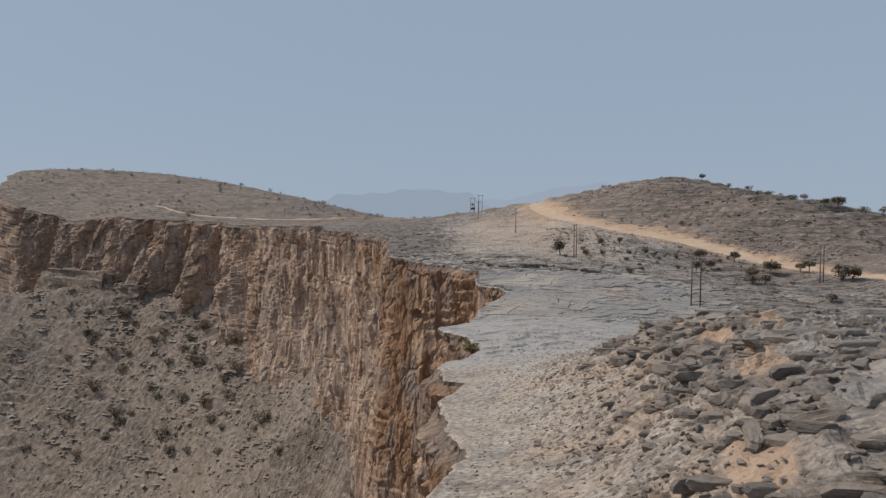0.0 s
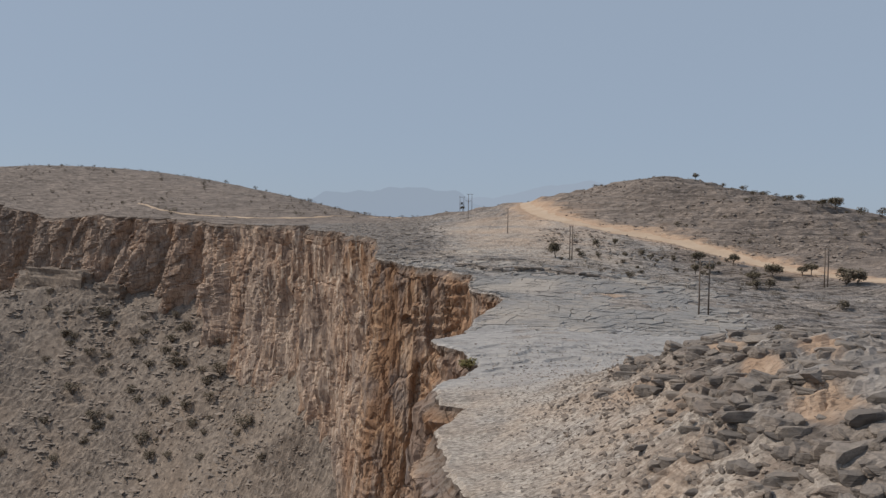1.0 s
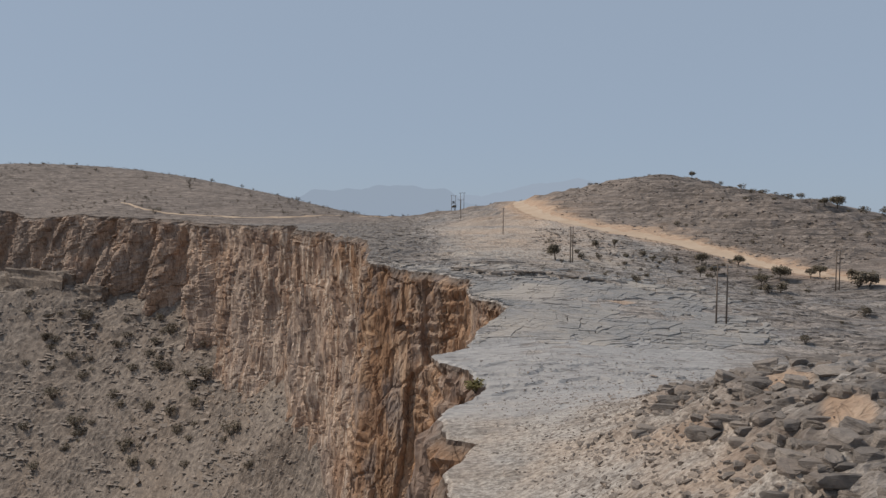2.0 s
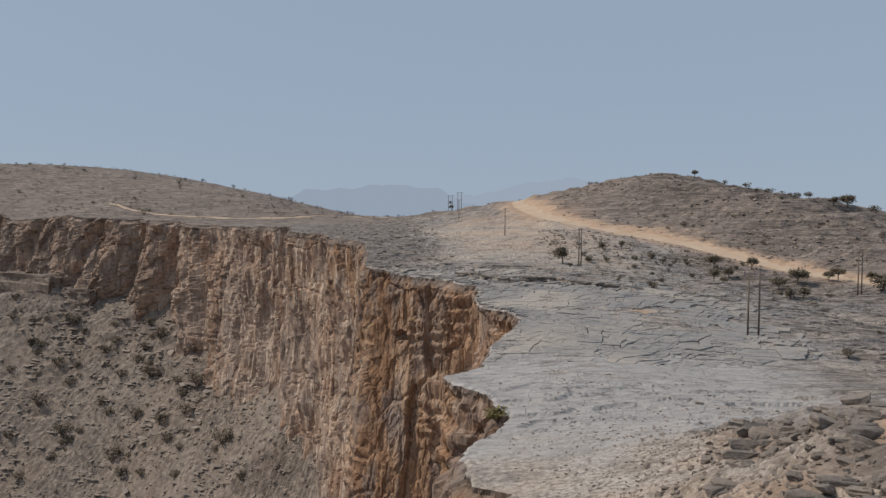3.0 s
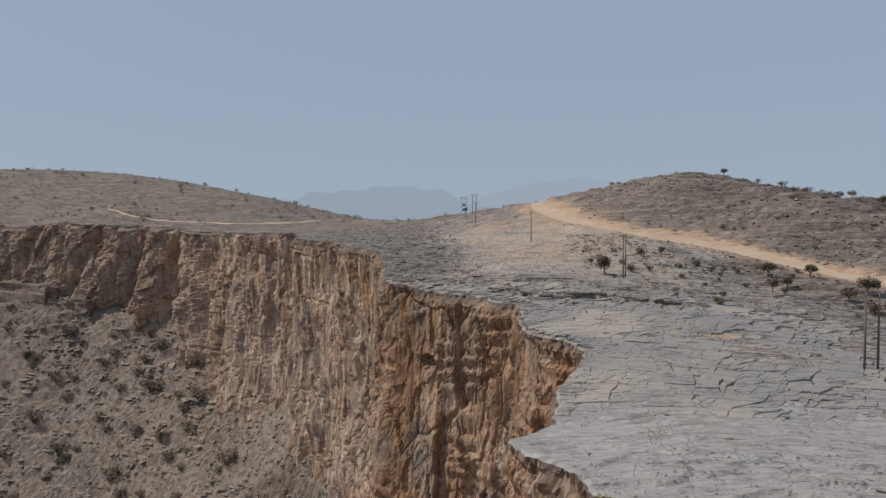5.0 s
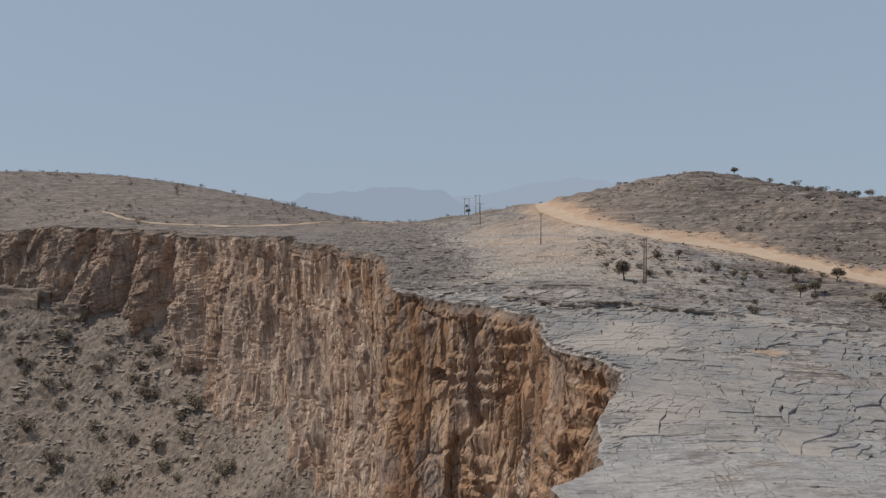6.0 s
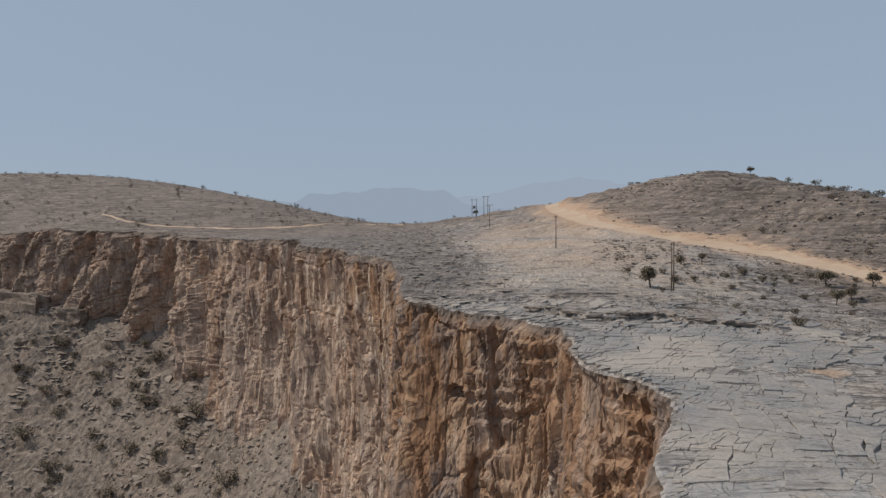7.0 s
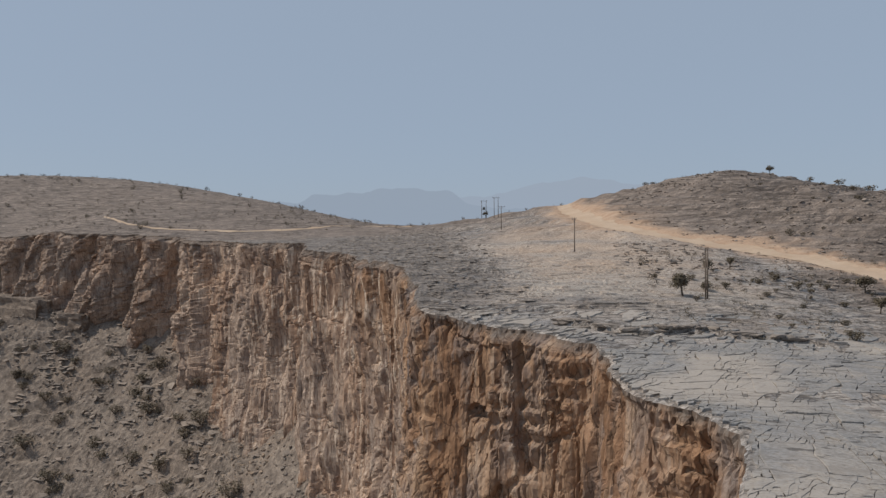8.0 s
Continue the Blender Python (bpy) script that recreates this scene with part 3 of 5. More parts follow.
def build_cliff():
    top = plateau_verts[:, 0]
    k = np.hanning(41)
    k = k / k.sum()
    soft = np.stack([np.convolve(np.pad(rim[:, c], 20, mode="edge"), k, "valid") for c in (0, 1)], 1)
    tang = np.gradient(soft, axis=0)
    tang = tang / np.linalg.norm(tang, axis=1, keepdims=True)
    out = np.stack([-tang[:, 1], tang[:, 0]], 1)
    left = smooth(-150, -215, rim[:, 0])
    foot = np.maximum(talus_z(rim[:, 0] + out[:, 0] * 8, rim[:, 1] + out[:, 1] * 8) - 22, -205)
    v = np.linspace(0, 1, 200)
    z0 = top[:, None, 2]
    total = z0 - foot[:, None]
    close = np.interp(v, [0, 0.72, 0.93, 1], [0, 0.36, 0.62, 1])[None]
    deep = smooth(70, 160, total)
    depth = total * (v[None] * (1 - deep) + close * deep)
    z = z0 - depth
    x0, y0 = rim[:, None, 0], rim[:, None, 1]
    run = np.r_[0, np.cumsum(np.hypot(*np.diff(soft, axis=0).T))][:, None]
    far = smooth(235, 330, y0)
    near = 1 - far
    sheer = smooth(215, 250, y0) * smooth(-165, -110, x0)
    west = smooth(-112, -195, x0)
    grow = 1 + 0.9 * far
    # the bearing of the joints wanders, so that no face is a straight column
    bend = fbm(run / 13, z / 17, 0.4, 4) - 0.5
    twist = fbm(run / 5, z / 6, 8.4, 3) - 0.5
    a = run + 5.5 * bend * grow + 1.2 * twist + 0.40 * z * west + 0.10 * z
    b = z + 7 * (fbm(run / 15, z / 12, 5.1, 4) - 0.5) * grow + 1.4 * twist
    masses = fbm(a / 19, b / 38, 1.3, 4) - 0.5
    ridge = 1 - np.abs(fbm(a / (6.5 * grow), b / (15 * grow), 3.9, 5) - 0.5) * 4
    sheets, sheet_joint = facets(a / (8.5 * grow), b / 23, 3)
    plates, plate_joint = facets(a / (3.1 * grow), b / (6.5 * grow) + 0.25 * a / 3.1, 11)
    size = 1.25 + 3.4 * far
    chips, chip_joint = facets(a / size + 0.3 * b / (1 + 3 * far), b / (size * 1.6) + twist * 2, 23)
    flakes, _ = facets(run / 0.6 + 2 * twist, b / 0.9, 71)
    cap, cap_joint = facets(run / 2.1 + 3 * bend, z / 1.1 + bend * 2, 51)
    grain = fbm(run / (1.6 + 2.4 * far), z / (2.2 + 3.2 * far), 6.2, 4) - 0.5
    flow = fbm(a / 3.6, z / 19, 6.9, 2) - 0.5
    pillar = np.abs(fbm(a / 11, b / 36, 2.9, 3) - 0.5) * 4
    fade = smooth(0.2, 1.8, depth)
    broken = smooth(0.42, 0.58, fbm(run / 8, z / 10, 3.3, 3))
    # beds that stand out as short ledges where the wall is not sheer
    bed = b / 3.4 + 0.25 * fbm(run / 3, z / 3, 2.6, 3)
    ledge = bed - np.floor(bed)
    ledge = smooth(0.0, 0.75, ledge) * smooth(1.0, 0.88, ledge) - 0.45
    bedded = smooth(0.47, 0.60, fbm(run / 11 + 7, z / 9, 9.3, 3)) * (1 - 0.8 * sheer)
    crack = smooth(0.022, 0.0, np.abs(fbm(a / 7, b / 42, 7.7, 3) - 0.5)) * smooth(0.4, 0.55, fbm(run / 9, z / 14, 4.2, 3))
    rough = 1 - 0.45 * sheer
    push = fade * (masses * (4.6 + 4.4 * far) + (ridge - 0.4) * (0.5 + 1.35 * west) * rough + sheets * (1.8 + 2.2 * west) * rough + plates * (0.8 + 0.65 * far + 1.6 * west) * rough
                   + chips * (0.31 + 0.31 * far) * (0.25 + 0.75 * broken) * rough + flakes * 0.08 * near + grain * (0.8 + 1.1 * far) * (1 - 0.65 * sheer) + (flow * 2.2 - pillar * 2.0 + 0.8) * sheer + ledge * bedded * (0.75 - 0.4 * west) + 0.4)
    push = push - fade * (0.7 * smooth(0.06, 0.0, sheet_joint) + 0.4 * broken * smooth(0.05, 0.0, plate_joint) + 0.15 * near * broken * smooth(0.08, 0.0, chip_joint) + 1.1 * crack)
    for bx, wide, slant, proud in BUTTRESSES:
        at = np.interp(bx, rim[::-1, 0], run[::-1, 0])
        off = (run - at + slant * (z - 12) + 5 * bend) / wide
        push = push + west * smooth(0.5, 3.0, depth) * proud * smooth(1.15, 0.15, np.abs(off))
    push = push + cap * 0.55 * smooth(0.0, 0.25, depth) * smooth(3.2, 1.4, depth) - 0.3 * smooth(0.12, 0.0, cap_joint) * smooth(0.1, 0.4, depth) * smooth(3.2, 1.4, depth)
    # open caves and deep slots in the wall
    for edge_y, cz, wa, wz, dip in CAVES:
        ca = run[np.argmin(np.abs(rim[:, 1] - edge_y)), 0]
        push = push - dip * smooth(1.1, 0.85, np.hypot((run - ca - 0.12 * (z - cz)) / wa, (z - cz) / wz) + bend * 0.9 + twist * 0.5)
    push = push + depth * (0.05 + 0.03 * left[:, None]) - 2.0 * far * (1 - west) * smooth(2, 12, depth)
    x = x0 + out[:, None, 0] * push
    y = y0 + out[:, None, 1] * push
    x[:, 0], y[:, 0] = top[:, 0], top[:, 1]
    # the hard grey bed that caps the wall, and grey rock on the far side; shade is in this colour
    shaded_crust = smooth(1.0, 0.0, depth / (1.7 + 2.3 * far) + (fbm(run / 4, z / 3, 1.5, 3) - 0.5) * 1.8)
    shaded_crust = np.maximum(shaded_crust, smooth(-130, -240, x0 + 60 * bend) * (0.08 + 0.4 * smooth(0.4, 0.6, fbm(run / 25, z / 18, 1.8, 3))))
    me = quick_mesh("cliff", np.stack([x, y, z], -1), grid_quads(*x.shape), MAT_CLIFF)
    a = me.attributes.new("shaded_crust", "FLOAT_COLOR", "POINT")
    ochre = smooth(320, 225, y0 + 90 * bend + 1.5 * (depth - 18)) * (0.7 + 0.3 * smooth(0.35, 0.6, fbm(run / 12, z / 14, 2.4, 3)))
    both = np.stack([shaded_crust, ochre, shaded_crust * 0 + 0.35 + 0.65 * sheer, shaded_crust * 0 + 1], -1)
    a.data.foreach_set("color", both.astype(np.float32).ravel())
    bare = np.zeros_like(z)
    for edge_y, cz, wa, wz in SCARS:
        ca = run[np.argmin(np.abs(rim[:, 1] - edge_y)), 0]
        bare = np.maximum(bare, smooth(1.1, 0.7, np.hypot((run - ca) / wa, (z - cz) / wz) + bend + 1.4 * twist))
    a = me.attributes.new("scar", "FLOAT_COLOR", "POINT")
    a.data.foreach_set("color", np.stack([bare, bare, bare, bare * 0 + 1], -1).astype(np.float32).ravel())
    return tagged(new("wall_cliff", me), "sheer orange and tan limestone canyon wall, ribbed and stained", "cliff", kind="structure")


cliff = build_cliff()


def build_valley():
    xs = np.r_[-4800, -3000, -1800, -1200, -900, -700, np.arange(-560, -420, 7), np.arange(-420, 10, 1.7), np.arange(10, 400, 30), 600, 1000, 2000, 4800]
    ys = np.r_[-4800, -2500, -1200, -600, -300, np.arange(-150, 280, 10), np.arange(280, 560, 1.7), np.arange(560, 700, 12), 900, 1300, 2200, 3400, 4800]
    x, y = np.meshgrid(xs, ys)
    z = talus_z(x, y)
    # under the plateau the sheet runs on far below
    reach = np.interp(y, rim[:, 1], rim[:, 0])
    z = np.where(x > reach + 40, -205, z)
    me = quick_mesh("valley", np.stack([x, y, z], -1), grid_quads(*x.shape), MAT_TALUS)
    return tagged(new("ground", me), "grey-brown scree slope and canyon floor dotted with stones", "ground", kind="structure")


valley = build_valley()


def strip(name, mid, wide, lift, material, label, category):
    n = len(mid)
    tang = np.gradient(mid, axis=0)
    tang = tang / np.linalg.norm(tang, axis=1, keepdims=True)
    side = np.stack([tang[:, 1], -tang[:, 0]], 1)
    f = np.linspace(-1, 1, 9)
    ragged = 1 + 1.3 * (fbm(mid[:, 0] / 5, mid[:, 1] / 5, 0.7) - 0.5)
    half = (wide * ragged / 2)[:, None]
    x = mid[:, None, 0] + side[:, None, 0] * f[None] * half
    y = mid[:, None, 1] + side[:, None, 1] * f[None] * half
    z = ground_z(x, y) + lift - 0.25 * np.abs(f[None]) ** 6 * np.ones((n, 1))
    z = z - 0.07 * (np.abs(np.abs(f) - 0.5) < 0.2)[None]
    me = quick_mesh(name, np.stack([x, y, z], -1), grid_quads(n, 9)[:, ::-1], material)
    return tagged(new(name, me), label, category, kind="structure")


track_mid, track_wide = along([(-275, 556), (-262, 540), (-240, 520), (-210, 509), (-160, 493), (-138, 500), (-112, 520), (-90, 528), (-60, 500)], [1.5, 2, 2.5, 3, 6, 7, 4, 2.5, 1.5], 2.0)
strip("road_track", track_mid, track_wide, 0.35, MAT_ROAD, "narrow pale track along the canyon's far rim", "track")
road = strip("road", road_mid, road_wide, 0.32, MAT_ROAD, "wide pale orange dirt road worn into the hillside", "road")


# ---------------------------------------------------------------- materials of the smaller things
def rock_material(name, gain, warm):
    m = Mat(name, 0.93)
    mid = m.noise(0.9, 5)
    fine = m.noise(5.0, 6, None, 0.7)
    beds = m.noise(1.0, 5, m.scaled(0.7, 0.7, 7.0), 0.65)
    base = m.ramp(m.island(), (0.0, (0.13, 0.116, 0.108)), (0.35, (0.25, 0.218, 0.196)), (0.6, (0.37, 0.318, 0.276)), (0.8, (0.47, 0.36, 0.285)), (1.0, (0.60, 0.51, 0.425)))
    other = m.ramp(m.chance(), (0.0, (0.16, 0.147, 0.14)), (0.5, (0.285, 0.252, 0.227)), (1.0, (0.42, 0.35, 0.29)))
    c = m.mix(0.5, base, other)
    c = m.mix(gain, c, warm)
    c = m.mix(m.grey(mid, 0.35, 0.7), c, m.mix(0.45, c, (0.40, 0.335, 0.275)))
    c = m.mix(m.grey(beds, 0.48, 0.34), c, m.mix(0.45, c, (0.10, 0.082, 0.07)))
    c = m.mix(m.grey(fine, 0.25, 0.75), m.mix(0.5, c, (0.09, 0.08, 0.07)), c)
    m.color(c)
    b = m.bump(fine, 0.12, 0.9)
    b2 = m.bump(beds, 0.22, 0.8, b.inputs["Normal"])
    m.bump(mid, 0.3, 0.7, b2.inputs["Normal"])
    return m.m


def slab_material():
    m = Mat("pavement_slab", 0.9)
    wide = m.noise(0.12, 4)
    mid = m.noise(0.5, 6, m.scaled(0.7, 1.5, 1))
    fine = m.noise(3.5, 6, m.scaled(0.7, 1.5, 1))
    tone = m.ramp(m.chance(), (0.0, (0.305, 0.294, 0.284)), (0.5, (0.35, 0.334, 0.317)), (1.0, (0.39, 0.367, 0.341)))
    isle = m.ramp(m.island(), (0.0, (0.305, 0.294, 0.284)), (0.5, (0.35, 0.334, 0.317)), (1.0, (0.39, 0.367, 0.341)))
    c = m.mix(0.5, tone, isle)
    c = m.mix(m.grey(wide, 0.45, 0.65), c, m.mix(0.6, c, (0.27, 0.275, 0.285)))
    c = m.mix(m.grey(mid, 0.52, 0.72), c, m.mix(0.55, c, (0.43, 0.36, 0.28)))
    c = m.mix(m.grey(mid, 0.48, 0.34), c, m.mix(0.6, c, (0.17, 0.16, 0.15)))
    c = m.mix(m.grey(fine, 0.34, 0.60), m.mix(0.6, c, (0.13, 0.115, 0.10)), c)
    c = m.mix(m.grey(m.noise(0.05, 4), 0.48, 0.60), c, m.mix(0.5, c, (0.50, 0.43, 0.36)))
    lines = m.line(0.10, m.scaled(0.25, 2.2, 1, 0.1), 0.008, 2.0)
    c = m.mix(m.math("MULTIPLY", lines, 0.25), c, (0.12, 0.10, 0.086))
    pits = m.grey(m.noise(0.8, 4, m.scaled(0.45, 1.3, 1, 0.1)), 0.63, 0.67)
    c = m.mix(m.math("MULTIPLY", pits, 0.75), c, (0.10, 0.09, 0.082))
    m.color(c)
    b = m.bump(fine, 0.12, 1.0)
    b2 = m.bump(mid, 0.25, 0.7, b.inputs["Normal"])
    m.bump(m.math("SUBTRACT", 1.0, lines), 0.12, 0.8, b2.inputs["Normal"])
    return m.m


def leaf_material(name, a, b):
    m = Mat(name, 0.8)
    c = m.mix(m.island(), a, b)
    m.color(m.mix(m.grey(m.noise(2.5, 3), 0.3, 0.7), c, m.mix(0.4, c, (0.10, 0.085, 0.055))))
    return m.m


def bark_material():
    m = Mat("bark", 0.95)
    n = m.noise(6.0, 5, m.scaled(1, 1, 0.2))
    m.color(m.ramp(n, (0.3, (0.06, 0.047, 0.036)), (0.7, (0.15, 0.12, 0.095))))
    m.bump(n, 0.03, 0.8)
    return m.m


def pole_material():
    m = Mat("creosoted_wood", 0.85)
    n = m.noise(5.0, 5, m.scaled(1, 1, 0.08))
    m.color(m.ramp(n, (0.3, (0.09, 0.07, 0.056)), (0.7, (0.19, 0.15, 0.12))))
    m.bump(n, 0.02, 0.7)
    return m.m


def plain_material(name, a, b, rough, metal=0.0):
    m = Mat(name, rough)
    m.bsdf.inputs["Metallic"].default_value = metal
    m.color(m.ramp(m.noise(4.0, 4), (0.35, a), (0.65, b)))
    return m.m


MAT_ROCK, MAT_SLAB, MAT_BARK, MAT_POLE = rock_material("broken_rock", 0.1, (0.22, 0.18, 0.15)), slab_material(), bark_material(), pole_material()
MAT_BROWN = rock_material("brown_stone", 0.35, (0.33, 0.25, 0.19))
MAT_STONE = rock_material("hill_stone", 0.25, (0.36, 0.29, 0.24))
MAT_LEDGE = rock_material("layered_ledge", 0.4, (0.34, 0.297, 0.258))
MAT_PALE = rock_material("pale_block", 0.75, (0.50, 0.38, 0.28))
MAT_LEAF = leaf_material("acacia_leaves", (0.12, 0.102, 0.072), (0.25, 0.208, 0.152))
MAT_BUSH = leaf_material("shrub_leaves", (0.115, 0.097, 0.073), (0.22, 0.182, 0.138))
MAT_GREEN = leaf_material("greener_leaves", (0.12, 0.105, 0.035), (0.24, 0.205, 0.08))
MAT_STEEL = plain_material("galvanised_steel", (0.22, 0.22, 0.22), (0.32, 0.32, 0.31), 0.5, 0.7)
MAT_CERAMIC = plain_material("brown_ceramic", (0.09, 0.05, 0.035), (0.12, 0.07, 0.05), 0.3)
MAT_TANK = plain_material("grey_paint", (0.16, 0.165, 0.16), (0.20, 0.20, 0.195), 0.55)

rng = random.Random(7)
nrng = np.random.RandomState(11)


# ---------------------------------------------------------------- utility poles
def tube(bm, a, b, ra, rb, sides=8):
    """A tapered round bar from a to b."""
    a, b = Vector(a), Vector(b)
    turn = (b - a).to_track_quat("Z", "Y").to_matrix()
    rings = []
    for p, r in ((a, ra), (b, rb)):
        rings.append([bm.verts.new(p + turn @ Vector((r * math.cos(k * math.tau / sides), r * math.sin(k * math.tau / sides), 0))) for k in range(sides)])
    for k in range(sides):
        bm.faces.new((rings[0][k], rings[0][(k + 1) % sides], rings[1][(k + 1) % sides], rings[1][k]))
    bm.faces.new(rings[0][::-1])
    bm.faces.new(rings[1])


def box(bm, centre, size):
    r = bmesh.ops.create_cube(bm, size=1.0)
    bmesh.ops.scale(bm, vec=size, verts=r["verts"])
    bmesh.ops.translate(bm, vec=centre, verts=r["verts"])
    return r["verts"]


def insulator(parent, x, z):
    bm = bmesh.new()
    tube(bm, (x, 0, z), (x, 0, z + 0.12), 0.025, 0.025)
    for k in range(3):
        tube(bm, (x, 0, z + 0.12 + 0.09 * k), (x, 0, z + 0.19 + 0.09 * k), 0.10, 0.05)
    part("insulator", bm, MAT_CERAMIC, parent, "brown ribbed ceramic insulator")


def utility_pole(x, y, height, gap, turn, label, arm=3.2, tank=False, foot=0.0):
    """One wooden pole (gap 0) or a pair under one crossarm."""
    z = float(ground_z(x, y))
    root = new("utility_pole")
    tagged(root, label, "utility pole", group="poles of the power line")
    for side in ((-0.5, 0.5) if gap else (0.0,)):
        bm = bmesh.new()
        tube(bm, (side * gap, 0, -0.6), (side * gap, 0, height), 0.16, 0.11, 10)
        part("pole", bm, MAT_POLE, root, shade=True)
    bm = bmesh.new()
    box(bm, (0, 0.16, height - 0.35), (arm, 0.12, 0.16))
    bmesh.ops.bevel(bm, geom=bm.edges[:], offset=0.015, segments=1, affect="EDGES")
    part("crossarm", bm, MAT_STEEL, root, "grey steel crossarm")
    for side in (-1, 1):
        bm = bmesh.new()
        tube(bm, (side * (gap / 2 + 0.02), 0.16, height - 1.3), (side * min(arm / 2 - 0.1, gap / 2 + 0.8), 0.16, height - 0.42), 0.03, 0.03, 6)
        part("brace", bm, MAT_STEEL, root)
    for k in (-1, 0, 1):
        insulator(root, k * (arm / 2 - 0.12), height - 0.27)
    if tank:
        bm = bmesh.new()
        box(bm, (0, 0.3, height - 4.2), (1.3, 0.8, 1.3))
        bmesh.ops.bevel(bm, geom=bm.edges[:], offset=0.06, segments=2, affect="EDGES")
        t = part("transformer", bm, MAT_TANK, root, "grey steel transformer tank")
        for k in range(7):
            bm = bmesh.new()
            box(bm, (-0.54 + 0.18 * k, 0.78, height - 4.2), (0.03, 0.16, 1.0))
            part("cooling_fin", bm, MAT_TANK, t)
        bm = bmesh.new()
        box(bm, (0, 0.3, height - 4.95), (gap + 0.6, 0.9, 0.14))
        part("platform", bm, MAT_STEEL, root)
    root.matrix_basis = pose(x, y, z, 0, 0, turn)
    return root


utility_pole(38.9, 140.0, 10.3, 1.75, 4, "pair of dark wooden poles under one crossarm on bare slabs", 3.4)
utility_pole(22.5, 218.3, 10.0, 1.75, 62, "dark wooden pole pair seen edge-on beside an acacia", 3.0)
utility_pole(5.2, 284.9, 10.0, 0, 30, "single dark wooden pole standing on open limestone", 1.4)
utility_pole(-13.4, 378, 10.2, 0, 10, "single wooden pole with a wide crossarm near the ridge", 3.0)
utility_pole(91.5, 211.5, 11.0, 1.0, 10, "close pair of wooden poles on brown soil beside the road", 2.0)
utility_pole(-14.5, 437, 10.4, 2.0, 8, "pair of wooden poles on the skyline of the ridge", 3.6)
utility_pole(-20.5, 462, 9.6, 2.4, 8, "wooden pole pair carrying a grey transformer on the ridge", 3.4, True)


# ---------------------------------------------------------------- trees and shrubs
def leaf_cloud(bm, centres, count, size, squash=0.6, seed=0):
    """Small leaf sprays, as bent pairs of triangles, scattered through clumps."""
    r = random.Random(seed)
    for _ in range(count):
        c, rad = r.choice(centres)
        while True:
            d = Vector((r.uniform(-1, 1), r.uniform(-1, 1), r.uniform(-1, 1)))
            if 0.25 < d.length < 1:
                break
        p = Vector(c) + Vector((d.x * rad, d.y * rad, d.z * rad * squash))
        s = size * r.uniform(0.6, 1.4)
        turn = Euler((r.uniform(-0.9, 0.9), r.uniform(-0.9, 0.9), r.uniform(0, 6.28))).to_matrix()
        q = [p + turn @ Vector(v) * s for v in ((-1, -0.35, 0), (0.1, -0.5, 0.25), (1, 0.1, 0), (0, 0.5, 0.2))]
        v = [bm.verts.new(w) for w in q]
        bm.faces.new((v[0], v[1], v[3]))
        bm.faces.new((v[1], v[2], v[3]))


def acacia(height, width, seed, label, material=None, ball=False):
    """A small desert acacia: forked trunk, spreading limbs, layered crown."""
    r = random.Random(seed)
    root = new("acacia_tree")
    tagged(root, label, "tree", group="acacia trees on the plateau")
    fork = height * r.uniform(0.28, 0.4)
    lean = Vector((r.uniform(-0.12, 0.12), r.uniform(-0.12, 0.12), 0)) * height
    bm = bmesh.new()
    knee = Vector((lean.x * 0.4, lean.y * 0.4, fork * 0.5))
    tube(bm, (0, 0, -0.3), knee, 0.045 * height, 0.036 * height, 8)
    tube(bm, knee, (lean.x * 0.6, lean.y * 0.6, fork), 0.036 * height, 0.03 * height, 8)
    part("trunk", bm, MAT_BARK, root, shade=True)
    clumps = []
    n = r.randint(5, 7)
    for k in range(n):
        a = k * math.tau / n + r.uniform(-0.4, 0.4)
        reach = width / 2 * r.uniform(0.45, 0.85)
        tip = Vector((lean.x + reach * math.cos(a), lean.y + reach * math.sin(a), height * r.uniform(0.55, 0.84)))
        mid = Vector((lean.x * 0.8 + reach * 0.5 * math.cos(a), lean.y * 0.8 + reach * 0.5 * math.sin(a), (fork + tip.z) / 2 + 0.05 * height))
        bm = bmesh.new()
        tube(bm, (lean.x * 0.6, lean.y * 0.6, fork - 0.05), mid, 0.02 * height, 0.013 * height, 6)
        tube(bm, mid, tip, 0.013 * height, 0.005 * height, 6)
        part("limb", bm, MAT_BARK, root, shade=True)
        clumps.append((tip, width * r.uniform(0.17, 0.26)))
        clumps.append((tip.lerp(mid, 0.4) + Vector((0, 0, 0.06 * height)), width * r.uniform(0.14, 0.2)))
    clumps.append((Vector((lean.x, lean.y, height * 0.8)), width * 0.3))
    clumps.append((Vector((lean.x, lean.y, height * 0.64)), width * 0.42))
    for _ in range(8):
        a, k = r.uniform(0, 6.28), math.sqrt(r.random())
        clumps.append((Vector((lean.x + 0.3 * width * k * math.cos(a), lean.y + 0.3 * width * k * math.sin(a), height * r.uniform(0.52, 0.86))), width * r.uniform(0.14, 0.22)))
    if ball:
        clumps = [(Vector((lean.x, lean.y, height * 0.62)) + Vector((r.gauss(0, 1), r.gauss(0, 1), r.gauss(0, 1))).normalized() * width * r.uniform(0.05, 0.3), width * 0.22) for _ in range(26)]
    bm = bmesh.new()
    leaf_cloud(bm, clumps, 1500, 0.034 * width + 0.05, 0.8, seed)
    part("crown", bm, material or MAT_LEAF, root)
    return root


